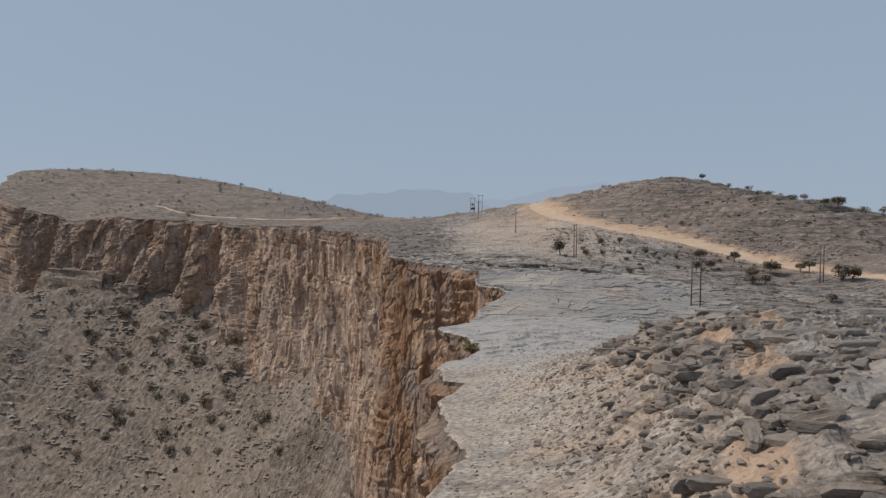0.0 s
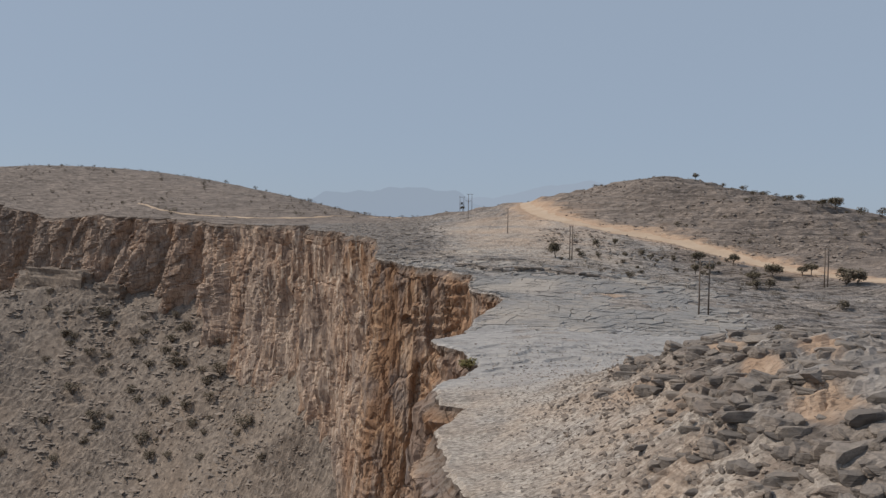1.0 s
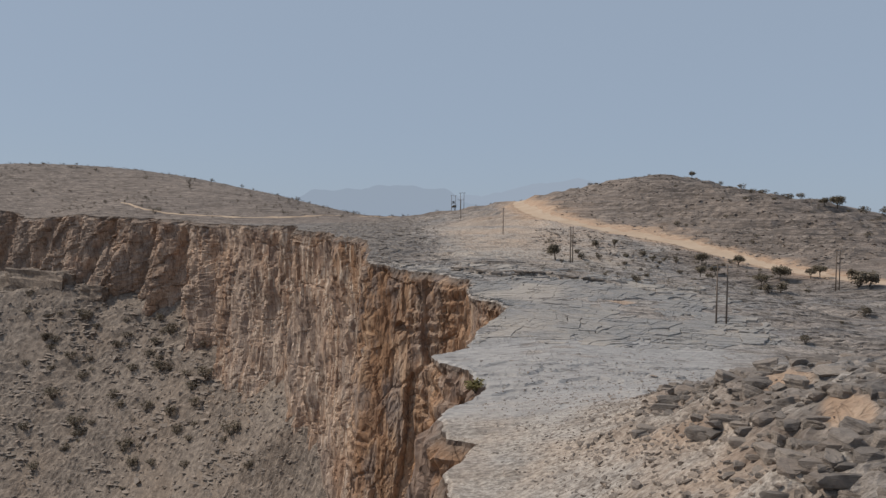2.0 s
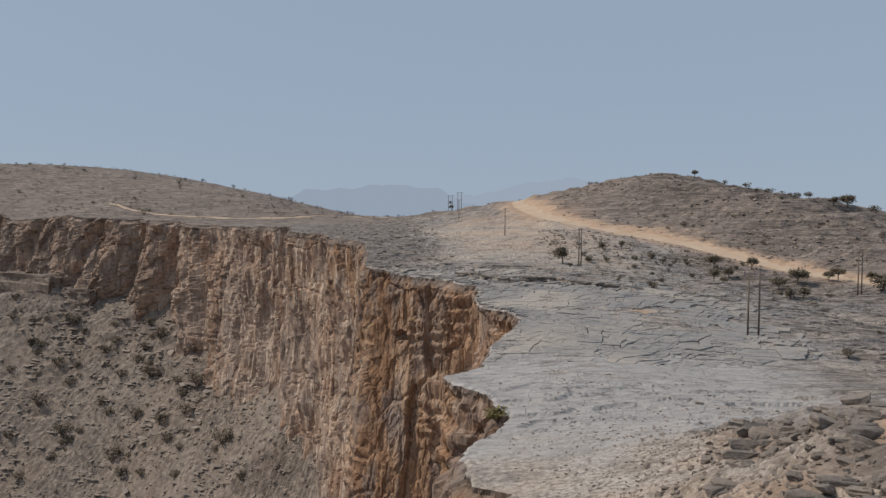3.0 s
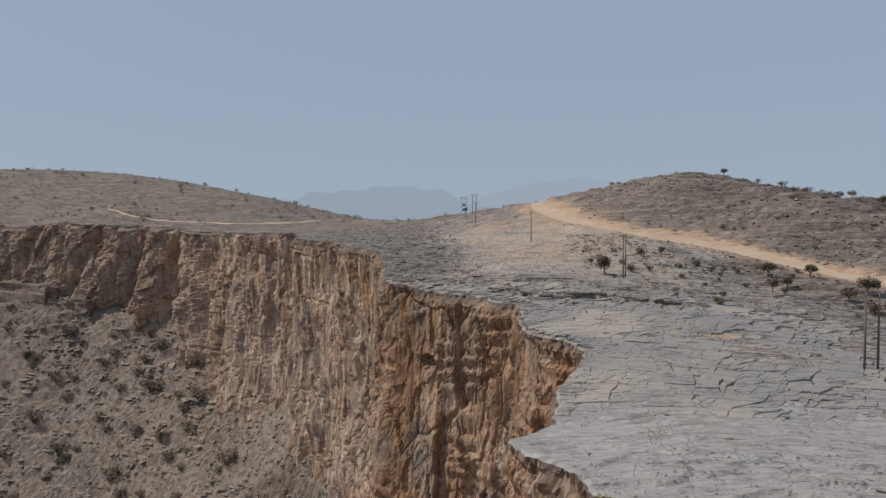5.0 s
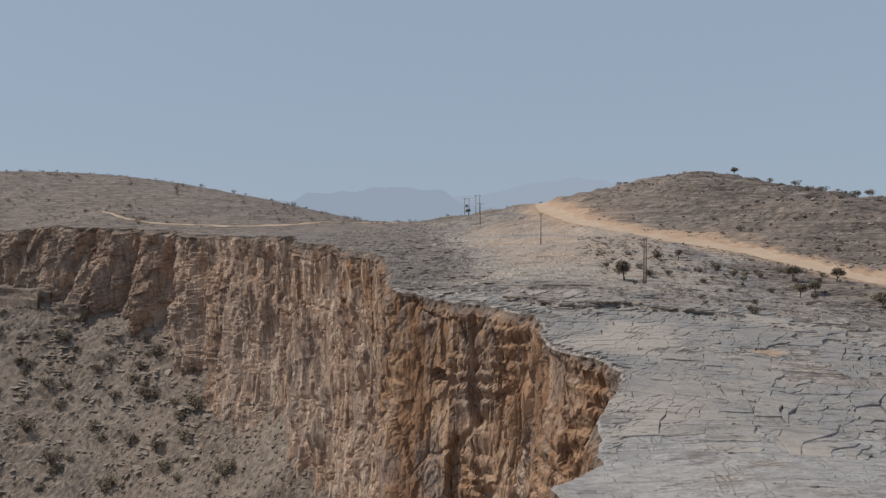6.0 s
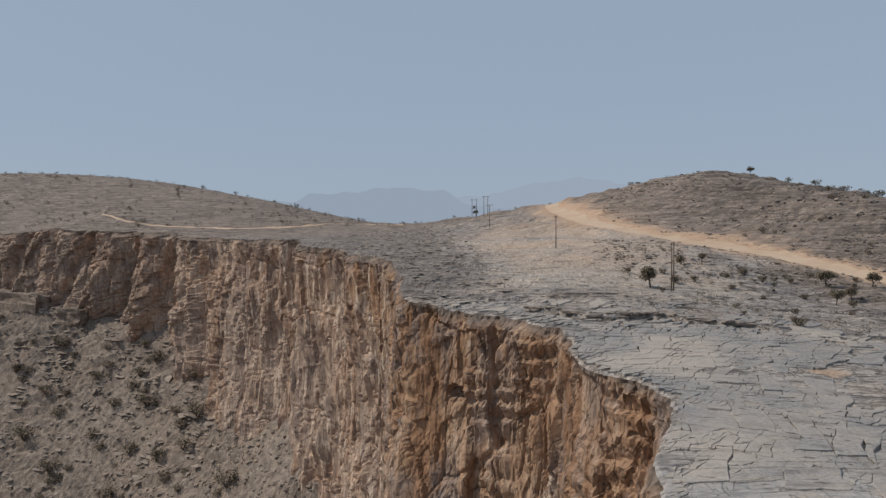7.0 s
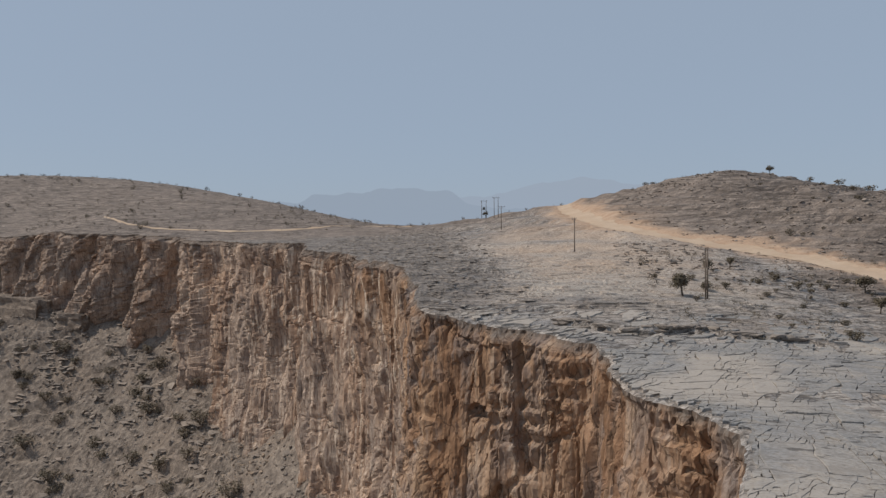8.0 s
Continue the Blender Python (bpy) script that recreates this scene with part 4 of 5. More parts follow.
def shrub(height, width, seed, leaves, label, group, material):
    """A low desert shrub: several stems and an open, ragged crown."""
    r = random.Random(seed)
    root = new("shrub")
    tagged(root, label, "shrub", group=group)
    clumps = []
    for k in range(5):
        a = r.uniform(0, 6.28)
        tip = Vector((width * 0.32 * math.cos(a), width * 0.32 * math.sin(a), height * r.uniform(0.45, 0.8)))
        bm = bmesh.new()
        tube(bm, (0, 0, -0.15), tip, 0.03 * height, 0.01 * height, 5)
        part("stem", bm, MAT_BARK, root)
        clumps.append((tip, width * r.uniform(0.2, 0.34)))
    clumps.append((Vector((0, 0, height * 0.4)), width * 0.40))
    clumps.append((Vector((0, 0, height * 0.5)), width * 0.46))
    clumps.append((Vector((r.uniform(-0.15, 0.15) * width, r.uniform(-0.15, 0.15) * width, height * 0.55)), width * 0.40))
    bm = bmesh.new()
    leaf_cloud(bm, clumps, int(leaves * 1.5), 0.055 * width + 0.04, 0.9 * height / width, seed)
    part("foliage", bm, material, root)
    return root


def plant(template, x, y, z, size, turn):
    m = pose(x, y, z, 0, 0, turn) @ Matrix.Diagonal((size, size, size, 1))
    if "placed" not in template:
        template["placed"] = 1
        template.matrix_basis = m
        return template
    return copy_thing(template, m)


def on_plateau(x, y):
    return float(ground_z(x, y))


TREES = [(66.2, 246, 3.9, 4.6), (61, 229.5, 3.4, 3.6), (67.1, 235.3, 3.4, 3.6), (77.2, 246, 3.8, 4.0), (75.1, 220.5, 3.6, 4.6), (82.4, 226.4, 3.8, 6.2),
         (96.5, 233, 3.6, 4.4), (93, 231, 3.0, 3.0), (18.2, 219.2, 4.7, 4.9), (110.5, 421, 4.0, 4.0), (146, 330, 5.2, 7.0), (139.8, 329, 3.2, 4.6),
         (104.8, 232, 3.0, 3.4), (43, 268, 3.4, 2.2), (-19.5, 455, 4.0, 3.2)]
for k, (x, y, h, w) in enumerate(TREES):
    text = ("flat-topped acacia tree with thin dark olive foliage on stony soil", "rounded dark acacia tree beside a utility pole",
            "acacia tree standing alone on the hill's skyline", "small sparse acacia tree on pale rock")
    tree = acacia(h, w, 40 + k, text[1] if k == 8 else (text[2] if 9 <= k <= 11 else (text[3] if k in (13, 14) else text[0])), ball=k == 8)
    tree.matrix_basis = pose(x, y, on_plateau(x, y), 0, 0, rng.uniform(0, 360))

ON_FLAT = "shrubs on the plateau"
FLAT = [shrub(1.7, 2.2, 3 + k, 260, "low dark desert shrub with bare stems on stony ground", ON_FLAT, MAT_BUSH) for k in range(3)]
NEAR_SHRUBS = [(19.4, 214, 0.7), (33.7, 242, 1.5), (50.8, 245, 1.9), (50.5, 257, 1.4), (33.3, 183, 1.2), (59.6, 250, 0.8), (43.6, 239, 0.9), (52, 241, 1.1),
               (66.5, 192, 1.2), (69.6, 193.3, 1.3), (72.3, 159.4, 1.0), (97.8, 213, 2.4), (100.5, 213.5, 2.0), (49, 130.4, 0.8), (64.4, 151.4, 0.7),
               (44, 250, 0.9), (38, 232, 0.6), (57, 236, 0.7), (28, 236, 1.1), (36, 262, 1.3)]
for x, y, size in NEAR_SHRUBS:
    plant(rng.choice(FLAT), x, y, on_plateau(x, y), size * rng.uniform(0.85, 1.05), rng.uniform(0, 360))
low = random.Random(77)
for _ in range(44):
    x, y = low.uniform(16, 84), low.uniform(188, 262)
    if float(road_near(np.array([x]), np.array([y + 0.0]))[0]) > 4:
        plant(low.choice(FLAT), x, y, on_plateau(x, y), low.uniform(0.3, 0.75), low.uniform(0, 360))
green = shrub(1.6, 2.4, 21, 300, "yellow-green shrub rooted in a notch of the canyon rim", "", MAT_GREEN)
green.matrix_basis = pose(-2.6, 97.0, on_plateau(-1.8, 96.6) - 1.1)

ON_RIGHT = "shrubs on the hill above the road"
RIGHT = [shrub(1.5, 2.0, 61 + k, 150, "dark rounded shrub on the stony hillside above the road", ON_RIGHT, MAT_BUSH) for k in range(3)]
count = 0
while count < 52:
    x, y = rng.uniform(30, 190), rng.uniform(262, 440)
    up = float(swell(x, y))
    if y < 250 + 0.02 * x or float(road_near(np.array(x), np.array(y))) < 5 or x < 22 + (y - 330) * 0.25:
        continue
    if y < 300 and x < 75:
        continue
    plant(rng.choice(RIGHT), x, y, on_plateau(x, y), rng.choice((0.5, 0.7, 0.9, 1.1, 1.5)), rng.uniform(0, 360))
    count += 1
SKY_RIGHT = [(58.5, 440, 1.5), (62, 441, 1.2), (68, 440, 0.9), (112, 404, 1.2), (118, 396, 1.5), (121, 390, 1.4), (125, 384, 1.9), (128, 378, 1.7), (131, 372, 2.0), (134, 366, 1.7),
             (137, 358, 2.2), (140, 352, 1.9), (150, 338, 2.3), (153, 335, 2.0), (158, 332, 2.2), (164, 328, 2.4), (170, 326, 2.0), (92, 441, 0.8), (84, 442, 0.7)]
for x, y, size in SKY_RIGHT:
    plant(rng.choice(RIGHT), x, y, on_plateau(x, y), size, rng.uniform(0, 360))

ON_LEFT = "shrubs on the far brown hill"
LEFT = [shrub(2.4, 2.6, 81 + k, 110, "small dark shrub on the far bare brown hill", ON_LEFT, MAT_BUSH) for k in range(3)]
count = 0
while count < 48:
    x, y = rng.uniform(-470, -95), rng.uniform(500, 735)
    edge = float(np.interp(x, rim[::-1, 0], rim[::-1, 1])) if x < -60 else 0
    if y < edge + 18 or y > 735 + (x + 330) * 0.18 or fbm(np.array(x / 40), np.array(y / 40), 5.0) < 0.36:
        continue
    plant(rng.choice(LEFT), x, y, on_plateau(x, y), rng.choice((0.6, 0.8, 1.0, 1.25, 1.6)), rng.uniform(0, 360))
    count += 1
for k in range(34):
    x = -80 + 110 * k / 34 + rng.uniform(-2, 2)
    y = 505 - 0.35 * (x + 60) + rng.uniform(-14, 8)
    plant(rng.choice(LEFT), x, y, on_plateau(x, y), rng.choice((0.3, 0.4, 0.5, 0.7)), rng.uniform(0, 360))

ON_SCREE = "shrubs on the scree slope"
SCREE = [shrub(3.4, 4.4, 101 + k, 190, "dark round shrub rooted in the grey scree slope", ON_SCREE, MAT_BUSH) for k in range(4)]
SCREE_AT = [(-287, 479), (-277, 478), (-258, 474), (-228, 468), (-203, 462), (-192, 451), (-162, 428), (-200, 449), (-193, 436), (-227, 455), (-210, 438), (-257, 455),
            (-274, 467), (-258, 437), (-289, 459), (-223, 458), (-202, 443), (-188, 430), (-161, 407), (-216, 427), (-208, 418), (-155, 394), (-189, 411), (-170, 399),
            (-244, 445), (-224, 418), (-234, 419), (-161, 387), (-148, 365), (-194, 396), (-185, 386), (-171, 379), (-236, 411), (-269, 426), (-252, 408), (-153, 407), (-121, 355), (-104, 328)]
for x, y in SCREE_AT:
    plant(rng.choice(SCREE), x, y, float(talus_z(x, y)), rng.uniform(1.0, 1.7), rng.uniform(0, 360))
for k in range(60):
    x = rng.uniform(-330, -110)
    y = rng.uniform(0, 1) * 140 + 340 + (-x - 110) * 0.42
    edge = float(np.interp(x, rim[::-1, 0], rim[::-1, 1]))
    if y > edge - 14:
        continue
    plant(rng.choice(SCREE), x, y, float(talus_z(x, y)), rng.choice((0.5, 0.7, 0.9, 1.1)), rng.uniform(0, 360))


# ---------------------------------------------------------------- low scrub, too much to count
def scrub(name, spots, leaves, label):
    bm = bmesh.new()
    for k, (x, y, z, size) in enumerate(spots):
        leaf_cloud(bm, [((x, y, z + 0.35 * size), 0.5 * size), ((x + 0.3 * size, y, z + 0.25 * size), 0.35 * size)], leaves, 0.11 * size, 0.8, 500 + k)
    return tagged(part(name, bm, MAT_BUSH), label, "scrub", kind="stuff")


def spots_on(n, x0, x1, y0, y1, small, large, ok):
    out = []
    while len(out) < n:
        x, y = rng.uniform(x0, x1), rng.uniform(y0, y1)
        if ok(x, y) and rng.random() < float(smooth(0.38, 0.6, fbm(np.array(x / 15), np.array(y / 15), 9.2, 3))):
            out.append((x, y, on_plateau(x, y), rng.uniform(small, large)))
    return out


scrub("plateau_scrub", spots_on(300, 10, 100, 170, 290, 0.5, 1.7, lambda x, y: float(road_near(np.array(x), np.array(y))) > 2 and x > 0.2 * (y - 170)), 30, "tiny dark scrub dotted over the stony plateau")
scrub("hill_scrub", spots_on(190, 30, 190, 262, 440, 0.5, 1.7, lambda x, y: float(road_near(np.array(x), np.array(y))) > 6 and x > 24 + (y - 330) * 0.25), 34, "small dark scrub dotted over the hill above the road")
scrub("far_scrub", spots_on(360, -470, -90, 500, 735, 1.0, 3.3, lambda x, y: y > float(np.interp(x, rim[::-1, 0], rim[::-1, 1])) + 14), 34, "small dark scrub dotted over the far brown hill")


# ---------------------------------------------------------------- loose stones
def rock_shapes(n, seed):
    """Angular stones: hulls of a few scattered points, as vertex and triangle arrays."""
    r = random.Random(seed)
    shapes = []
    for _ in range(n):
        bm = bmesh.new()
        flat = r.uniform(0.45, 0.8)
        for _ in range(r.randint(8, 11)):
            d = Vector((r.gauss(0, 1), r.gauss(0, 1), r.gauss(0, 1))).normalized()
            d = Vector((max(-0.72, min(0.72, d.x)), max(-0.72, min(0.72, d.y)), max(-0.6, min(0.6, d.z)) * flat))
            bm.verts.new(d * r.uniform(0.8, 1.0))
        bmesh.ops.convex_hull(bm, input=bm.verts[:])
        bmesh.ops.delete(bm, geom=[v for v in bm.verts if not v.link_faces], context="VERTS")
        bmesh.ops.triangulate(bm, faces=bm.faces[:])
        bmesh.ops.recalc_face_normals(bm, faces=bm.faces[:])
        bm.verts.index_update()
        shapes.append((np.array([v.co[:] for v in bm.verts]), np.array([[v.index for v in f.verts] for f in bm.faces])))
        bm.free()
    return shapes


SHAPES = rock_shapes(14, 5)


def lump(seed, detail, layers):
    """A worn block: squared, chipped, and grooved along its beds. Returns a bmesh about one unit across."""
    r = random.Random(seed)
    bm = bmesh.new()
    bmesh.ops.create_icosphere(bm, subdivisions=detail, radius=1.0)
    cuts = [(Vector((r.gauss(0, 1), r.gauss(0, 1), r.gauss(0, 0.5))).normalized(), r.uniform(0.5, 0.8)) for _ in range(7)]
    off = Vector((seed * 3.7, seed * 1.3, 0))
    for v in bm.verts:
        p = v.co.copy()
        for way, far in cuts:
            over = p.dot(way) - far
            if over > 0:
                p -= way * over * 0.9
        p.z = max(-0.6, min(0.55, p.z))
        groove = 0.5 + 0.5 * math.sin(p.z * layers + 3 * noise.noise(p * 1.2 + off))
        p.xy *= 1 - 0.13 * groove ** 3
        v.co = p * (1 + 0.16 * noise.noise(p * 2.1 + off) + 0.09 * noise.noise(p * 5.3 + off))
    return bm


def worn_rock(seed, material):
    """A larger rock with chipped edges and layered sides."""
    bm = lump(seed, 3, 11)
    me = bpy.data.meshes.new("rock")
    bm.to_mesh(me)
    bm.free()
    me.materials.append(material)
    return me


def lump_arrays(n, seed):
    shapes = []
    for k in range(n):
        bm = lump(seed + k, 2, 9)
        bm.verts.index_update()
        shapes.append((np.array([v.co[:] for v in bm.verts]), np.array([[v.index for v in f.verts] for f in bm.faces])))
        bm.free()
    return shapes


LUMPS = lump_arrays(12, 60)
ROCK_MESHES = [worn_rock(k, MAT_ROCK) for k in range(9)]
LEDGE_MESHES = [worn_rock(k, MAT_LEDGE) for k in range(20, 27)]


def scatter(name, x, y, z, size, label, material, tilt=0.35, tall=1.0, bearing=None, shapes=None):
    """Many stones joined into one mesh."""
    verts, faces, at = [], [], 0
    shapes = shapes or SHAPES
    kinds = nrng.randint(0, len(shapes), len(x))
    for k, (v, f) in enumerate(shapes):
        some = np.where(kinds == k)[0]
        if not len(some):
            continue
        a, b = nrng.uniform(0, 6.28, len(some)), nrng.normal(0, tilt, len(some))
        wide = nrng.uniform(0.75, 1.35, len(some))
        if bearing is not None:
            a, wide = nrng.normal(bearing, 0.4, len(some)), wide * nrng.uniform(1.0, 2.0, len(some))
        ca, sa, cb, sb = np.cos(a), np.sin(a), np.cos(b), np.sin(b)
        px = v[None, :, 0] * wide[:, None]
        py = v[None, :, 1] / wide[:, None] ** 0.5
        pz = v[None, :, 2] * tall
        qy, qz = py * cb[:, None] - pz * sb[:, None], py * sb[:, None] + pz * cb[:, None]
        rx, ry = px * ca[:, None] - qy * sa[:, None], px * sa[:, None] + qy * ca[:, None]
        s = size[some][:, None] / 2
        p = np.stack([rx * s + x[some][:, None], ry * s + y[some][:, None], qz * s + z[some][:, None]], -1)
        verts.append(p.reshape(-1, 3))
        faces.append((f[None] + at + np.arange(len(some))[:, None, None] * len(v)).reshape(-1, 3))
        at += len(some) * len(v)
    me = quick_mesh(name, np.concatenate(verts), np.concatenate(faces), material)
    return tagged(new(name, me), label, "stones", kind="stuff")


def inside(x, y, gap=0.8):
    """Whether points lie on the plateau, some way in from the rim."""
    perp = -0.34 * x + 0.94 * y
    edge = np.interp(perp, -0.34 * rim[:, 0] + 0.94 * rim[:, 1], 0.94 * rim[:, 0] + 0.34 * rim[:, 1])
    return 0.94 * x + 0.34 * y > edge + gap


def sizes(n, small, large, power=2.6):
    return small + (large - small) * nrng.uniform(0, 1, n) ** power


def spread(n, x0, x1, y0, y1, keep):
    x, y = nrng.uniform(x0, x1, n), nrng.uniform(y0, y1, n)
    k = nrng.uniform(0, 1, n) < keep(x, y)
    return x[k], y[k]


# broken rock heaped on the near rise, and smaller brown stones in its tan earth
x, y = spread(26000, 8, 62, 8, 92, lambda x, y: rubble_mask(x, y) * inside(x, y) * hollow(x, y) * smooth(11, 16, x + (fbm(x / 5, y / 5, 9.4, 3) - 0.5) * 9) * (1 - 0.75 * crop(x, y)) * (0.45 + 0.55 * (fbm(x / 4, y / 4, 1.4, 3) > 0.47)) * 0.55)
many = sizes(len(x), 0.12, 2.1, 4.0)
big = many > 0.45
scatter("rubble", x[big], y[big], ground_z(x[big], y[big]) - 0.05, many[big], "heap of broken grey limestone blocks", MAT_ROCK, 0.3, 0.8, 0.2, LUMPS)
scatter("small_rubble", x[~big], y[~big], ground_z(x[~big], y[~big]), many[~big], "small broken grey stones between larger blocks", MAT_ROCK, 0.4, 0.9)
x, y = spread(26000, 1, 22, 14, 92, lambda x, y: rubble_mask(x + 2.5, y) * inside(x, y) * smooth(19, 13, x) * (0.35 + 0.65 * smooth(0.42, 0.55, fbm(x / 3, y / 3, 1.4, 3))))
scatter("brown_rubble", x, y, ground_z(x, y) - 0.02, sizes(len(x), 0.08, 1.0, 4.2), "small brown and tan stones in pale gravelly earth", MAT_BROWN, 0.5, 1.1)
x, y = spread(24000, -8, 24, 30, 118, lambda x, y: inside(x, y) * (1 - 0.85 * rubble_mask(x, y)) * smooth(120, 70, y) * smooth(-4, 10, x + 2))
scatter("gravel", x, y, ground_z(x, y), sizes(len(x), 0.08, 0.5, 3.5), "scattered small pale limestone gravel", MAT_STONE)
# thin worn ledges of the layered bedrock behind the heap
x, y = spread(1700, 17, 60, 14, 86, lambda x, y: crop(x, y) * hollow(x, y) * (0.25 + 0.75 * smooth(0.45, 0.55, fbm(x / 7, y / 2.5, 8.6, 3))))
scatter("bedrock_ledges", x, y, ground_z(x, y) - 0.02, sizes(len(x), 0.25, 3.0, 2.8), "low worn ledges of layered grey limestone", MAT_LEDGE, 0.1, 0.45, 0.12, LUMPS)
# stones over the plateau
x, y = spread(22000, -40, 120, 92, 330, lambda x, y: inside(x, y, 2) * (road_near(x, y) > 1) * smooth(0.42, 0.62, fbm(x / 12, y / 7, 8.8, 4)) * np.maximum(0.25 + 0.75 * smooth(150, 200, y), smooth(38, 60, x)))
scatter("stones", x, y, ground_z(x, y), sizes(len(x), 0.2, 0.95, 3.0), "scattered dark limestone stones on the plateau", MAT_ROCK, 0.25, 0.6, 0.05)
x, y = spread(13000, -80, 0, 196, 440, lambda x, y: inside(x, y, 1) * smooth(-6, -22, x + 0.08 * (y - 200)))
scatter("broken_rock", x, y, ground_z(x, y), sizes(len(x), 0.35, 1.8, 2.2), "rough dark broken rock along the canyon rim", MAT_LEDGE, 0.15, 0.45, 0.05)
# blocks split off along the edge of the long ledge
x = nrng.uniform(-9, 30, 130)
y = scarp(x) + nrng.normal(0.35, 0.3, len(x))
keep = fbm(x / 4, x * 0 + 1.5, 5.2, 3) > 0.43
scatter("ledge_blocks", x[keep], y[keep], ground_z(x[keep], y[keep]) + 0.05, sizes(int(keep.sum()), 0.5, 2.6, 2.0), "split grey blocks along a low limestone ledge", MAT_LEDGE, 0.06, 0.38, -0.15, LUMPS)
# stones on the two hills
x, y = spread(25000, 15, 200, 250, 470, lambda x, y: (road_near(x, y) > 2) * (x > 22 + (y - 330) * 0.25) * (0.15 + 0.85 * smooth(0.45, 0.6, fbm(x / 30, y / 9, 2.8, 4))))
scatter("hill_stones", x, y, ground_z(x, y), sizes(len(x), 0.4, 2.6, 2.6), "brown stones and ledges on the hill above the road", MAT_STONE, tall=0.6)
x, y = spread(10000, -480, -80, 480, 740, lambda x, y: inside(x, y, 3) * (0.2 + 0.8 * smooth(0.48, 0.6, fbm(x / 40, y / 14, 4.8, 4))))
scatter("far_stones", x, y, ground_z(x, y), sizes(len(x), 0.5, 2.4, 3.0), "small brown stones on the far bare hill", MAT_STONE, tall=0.6)
# a square ledge of bedrock that juts from the foot of the far cliff
def ledge_block(x, y, z, size, turn, seed):
    bm = bmesh.new()
    box(bm, (0, 0, 0), (2, 2, 2))
    bmesh.ops.subdivide_edges(bm, edges=bm.edges[:], cuts=9, use_grid_fill=True)
    for v in bm.verts:
        k = noise.cell(v.co * 2.2 + Vector((seed, 0, 0))) * 0.12 + noise.fractal(v.co * 1.7 + Vector((0, seed, 0)), 1.0, 2.0, 4) * 0.09
        v.co = Vector((v.co.x * size[0], v.co.y * size[1], v.co.z * size[2])) * (1 + k)
    ob = part("wall_ledge", bm, MAT_TALUS)
    ob.matrix_basis = pose(x, y, z, 0, 0, turn)
    return tagged(ob, "square grey bedrock ledge jutting below the far cliff", "rock ledge", kind="structure")


ledge_block(-304, 510, -31, (27, 11, 10), -22, 3)
ledge_block(-340, 533, -35, (14, 10, 10), -30, 7)
ledge_block(-258, 491, -35, (9, 8, 6), -12, 9)
# fallen blocks and outcrops at the cliff's foot
x, y = spread(2600, -400, -120, 380, 560, lambda x, y: ~inside(x, y, -6) * inside(x, y, -52))
scatter("fallen_blocks", x, y, talus_z(x, y), sizes(len(x), 1.0, 7.5, 2.6), "grey fallen blocks and outcrops below the far cliff", MAT_STONE, 0.2, 0.9)
x, y = spread(900, -150, -100, 355, 420, lambda x, y: ~inside(x, y, -3) * inside(x, y, -24) * smooth(0.40, 0.55, fbm(x / 9, y / 9, 6.4, 3)))
scatter("pale_blocks", x, y, talus_z(x, y) + 0.2, sizes(len(x), 0.6, 4.0, 2.6), "pale orange blocks fallen at the cliff's foot", MAT_PALE, 0.4, 0.9)
# thin ledges of bedrock that break through the scree
x, y = spread(15000, -340, -70, 310, 520, lambda x, y: ~inside(x, y, -4) * smooth(0.53, 0.62, fbm(x / 16, y / 10 + x / 16, 5.7, 4)) * (0.3 + 0.7 * smooth(0.5, 0.56, fbm(x / 6, y / 2.5 + x / 4, 2.2, 3))))
scatter("scree_ledges", x, y, talus_z(x, y) + 0.3, sizes(len(x), 1.6, 8.0, 2.2), "low level ledges of grey bedrock across the scree", MAT_STONE, 0.08, 0.42, -0.56)
# boulders and stones on the scree
x, y = spread(12000, -340, -70, 310, 520, lambda x, y: ~inside(x, y, -3) * (0.3 + 0.7 * smooth(0.45, 0.6, fbm(x / 18, y / 12, 3.7, 4))))
scatter("scree_stones", x, y, talus_z(x, y), sizes(len(x), 0.5, 4.2, 3.0), "grey-brown boulders and stones strewn over the scree", MAT_STONE)

# broken rock in the gully where the scree meets the wall
x, y = spread(4200, -135, -62, 300, 400, lambda x, y: ~inside(x, y, -2) * inside(x, y, -34) * (0.3 + 0.7 * smooth(0.42, 0.56, fbm(x / 8, y / 8, 1.6, 3))))
scatter("gully_rock", x, y, talus_z(x, y), sizes(len(x), 0.5, 3.6, 2.6), "dark grey broken rock in the gully below the wall", MAT_ROCK, 0.4, 0.9)


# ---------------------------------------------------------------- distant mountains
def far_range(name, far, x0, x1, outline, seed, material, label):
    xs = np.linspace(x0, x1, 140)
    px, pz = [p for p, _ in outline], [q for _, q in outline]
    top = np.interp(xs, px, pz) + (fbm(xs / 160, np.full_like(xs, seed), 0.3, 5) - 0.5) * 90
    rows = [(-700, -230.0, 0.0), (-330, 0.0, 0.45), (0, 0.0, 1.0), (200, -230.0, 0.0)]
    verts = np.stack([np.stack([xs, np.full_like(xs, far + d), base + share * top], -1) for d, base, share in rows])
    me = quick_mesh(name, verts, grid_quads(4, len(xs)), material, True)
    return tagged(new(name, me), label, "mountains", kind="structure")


# Haze painted as one flat glowing colour; the sun does not light it.
def haze_glow_material(name, colour):
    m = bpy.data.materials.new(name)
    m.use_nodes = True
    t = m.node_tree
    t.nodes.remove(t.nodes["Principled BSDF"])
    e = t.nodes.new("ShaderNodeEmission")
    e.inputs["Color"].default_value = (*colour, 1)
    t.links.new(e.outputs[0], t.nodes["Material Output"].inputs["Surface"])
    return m


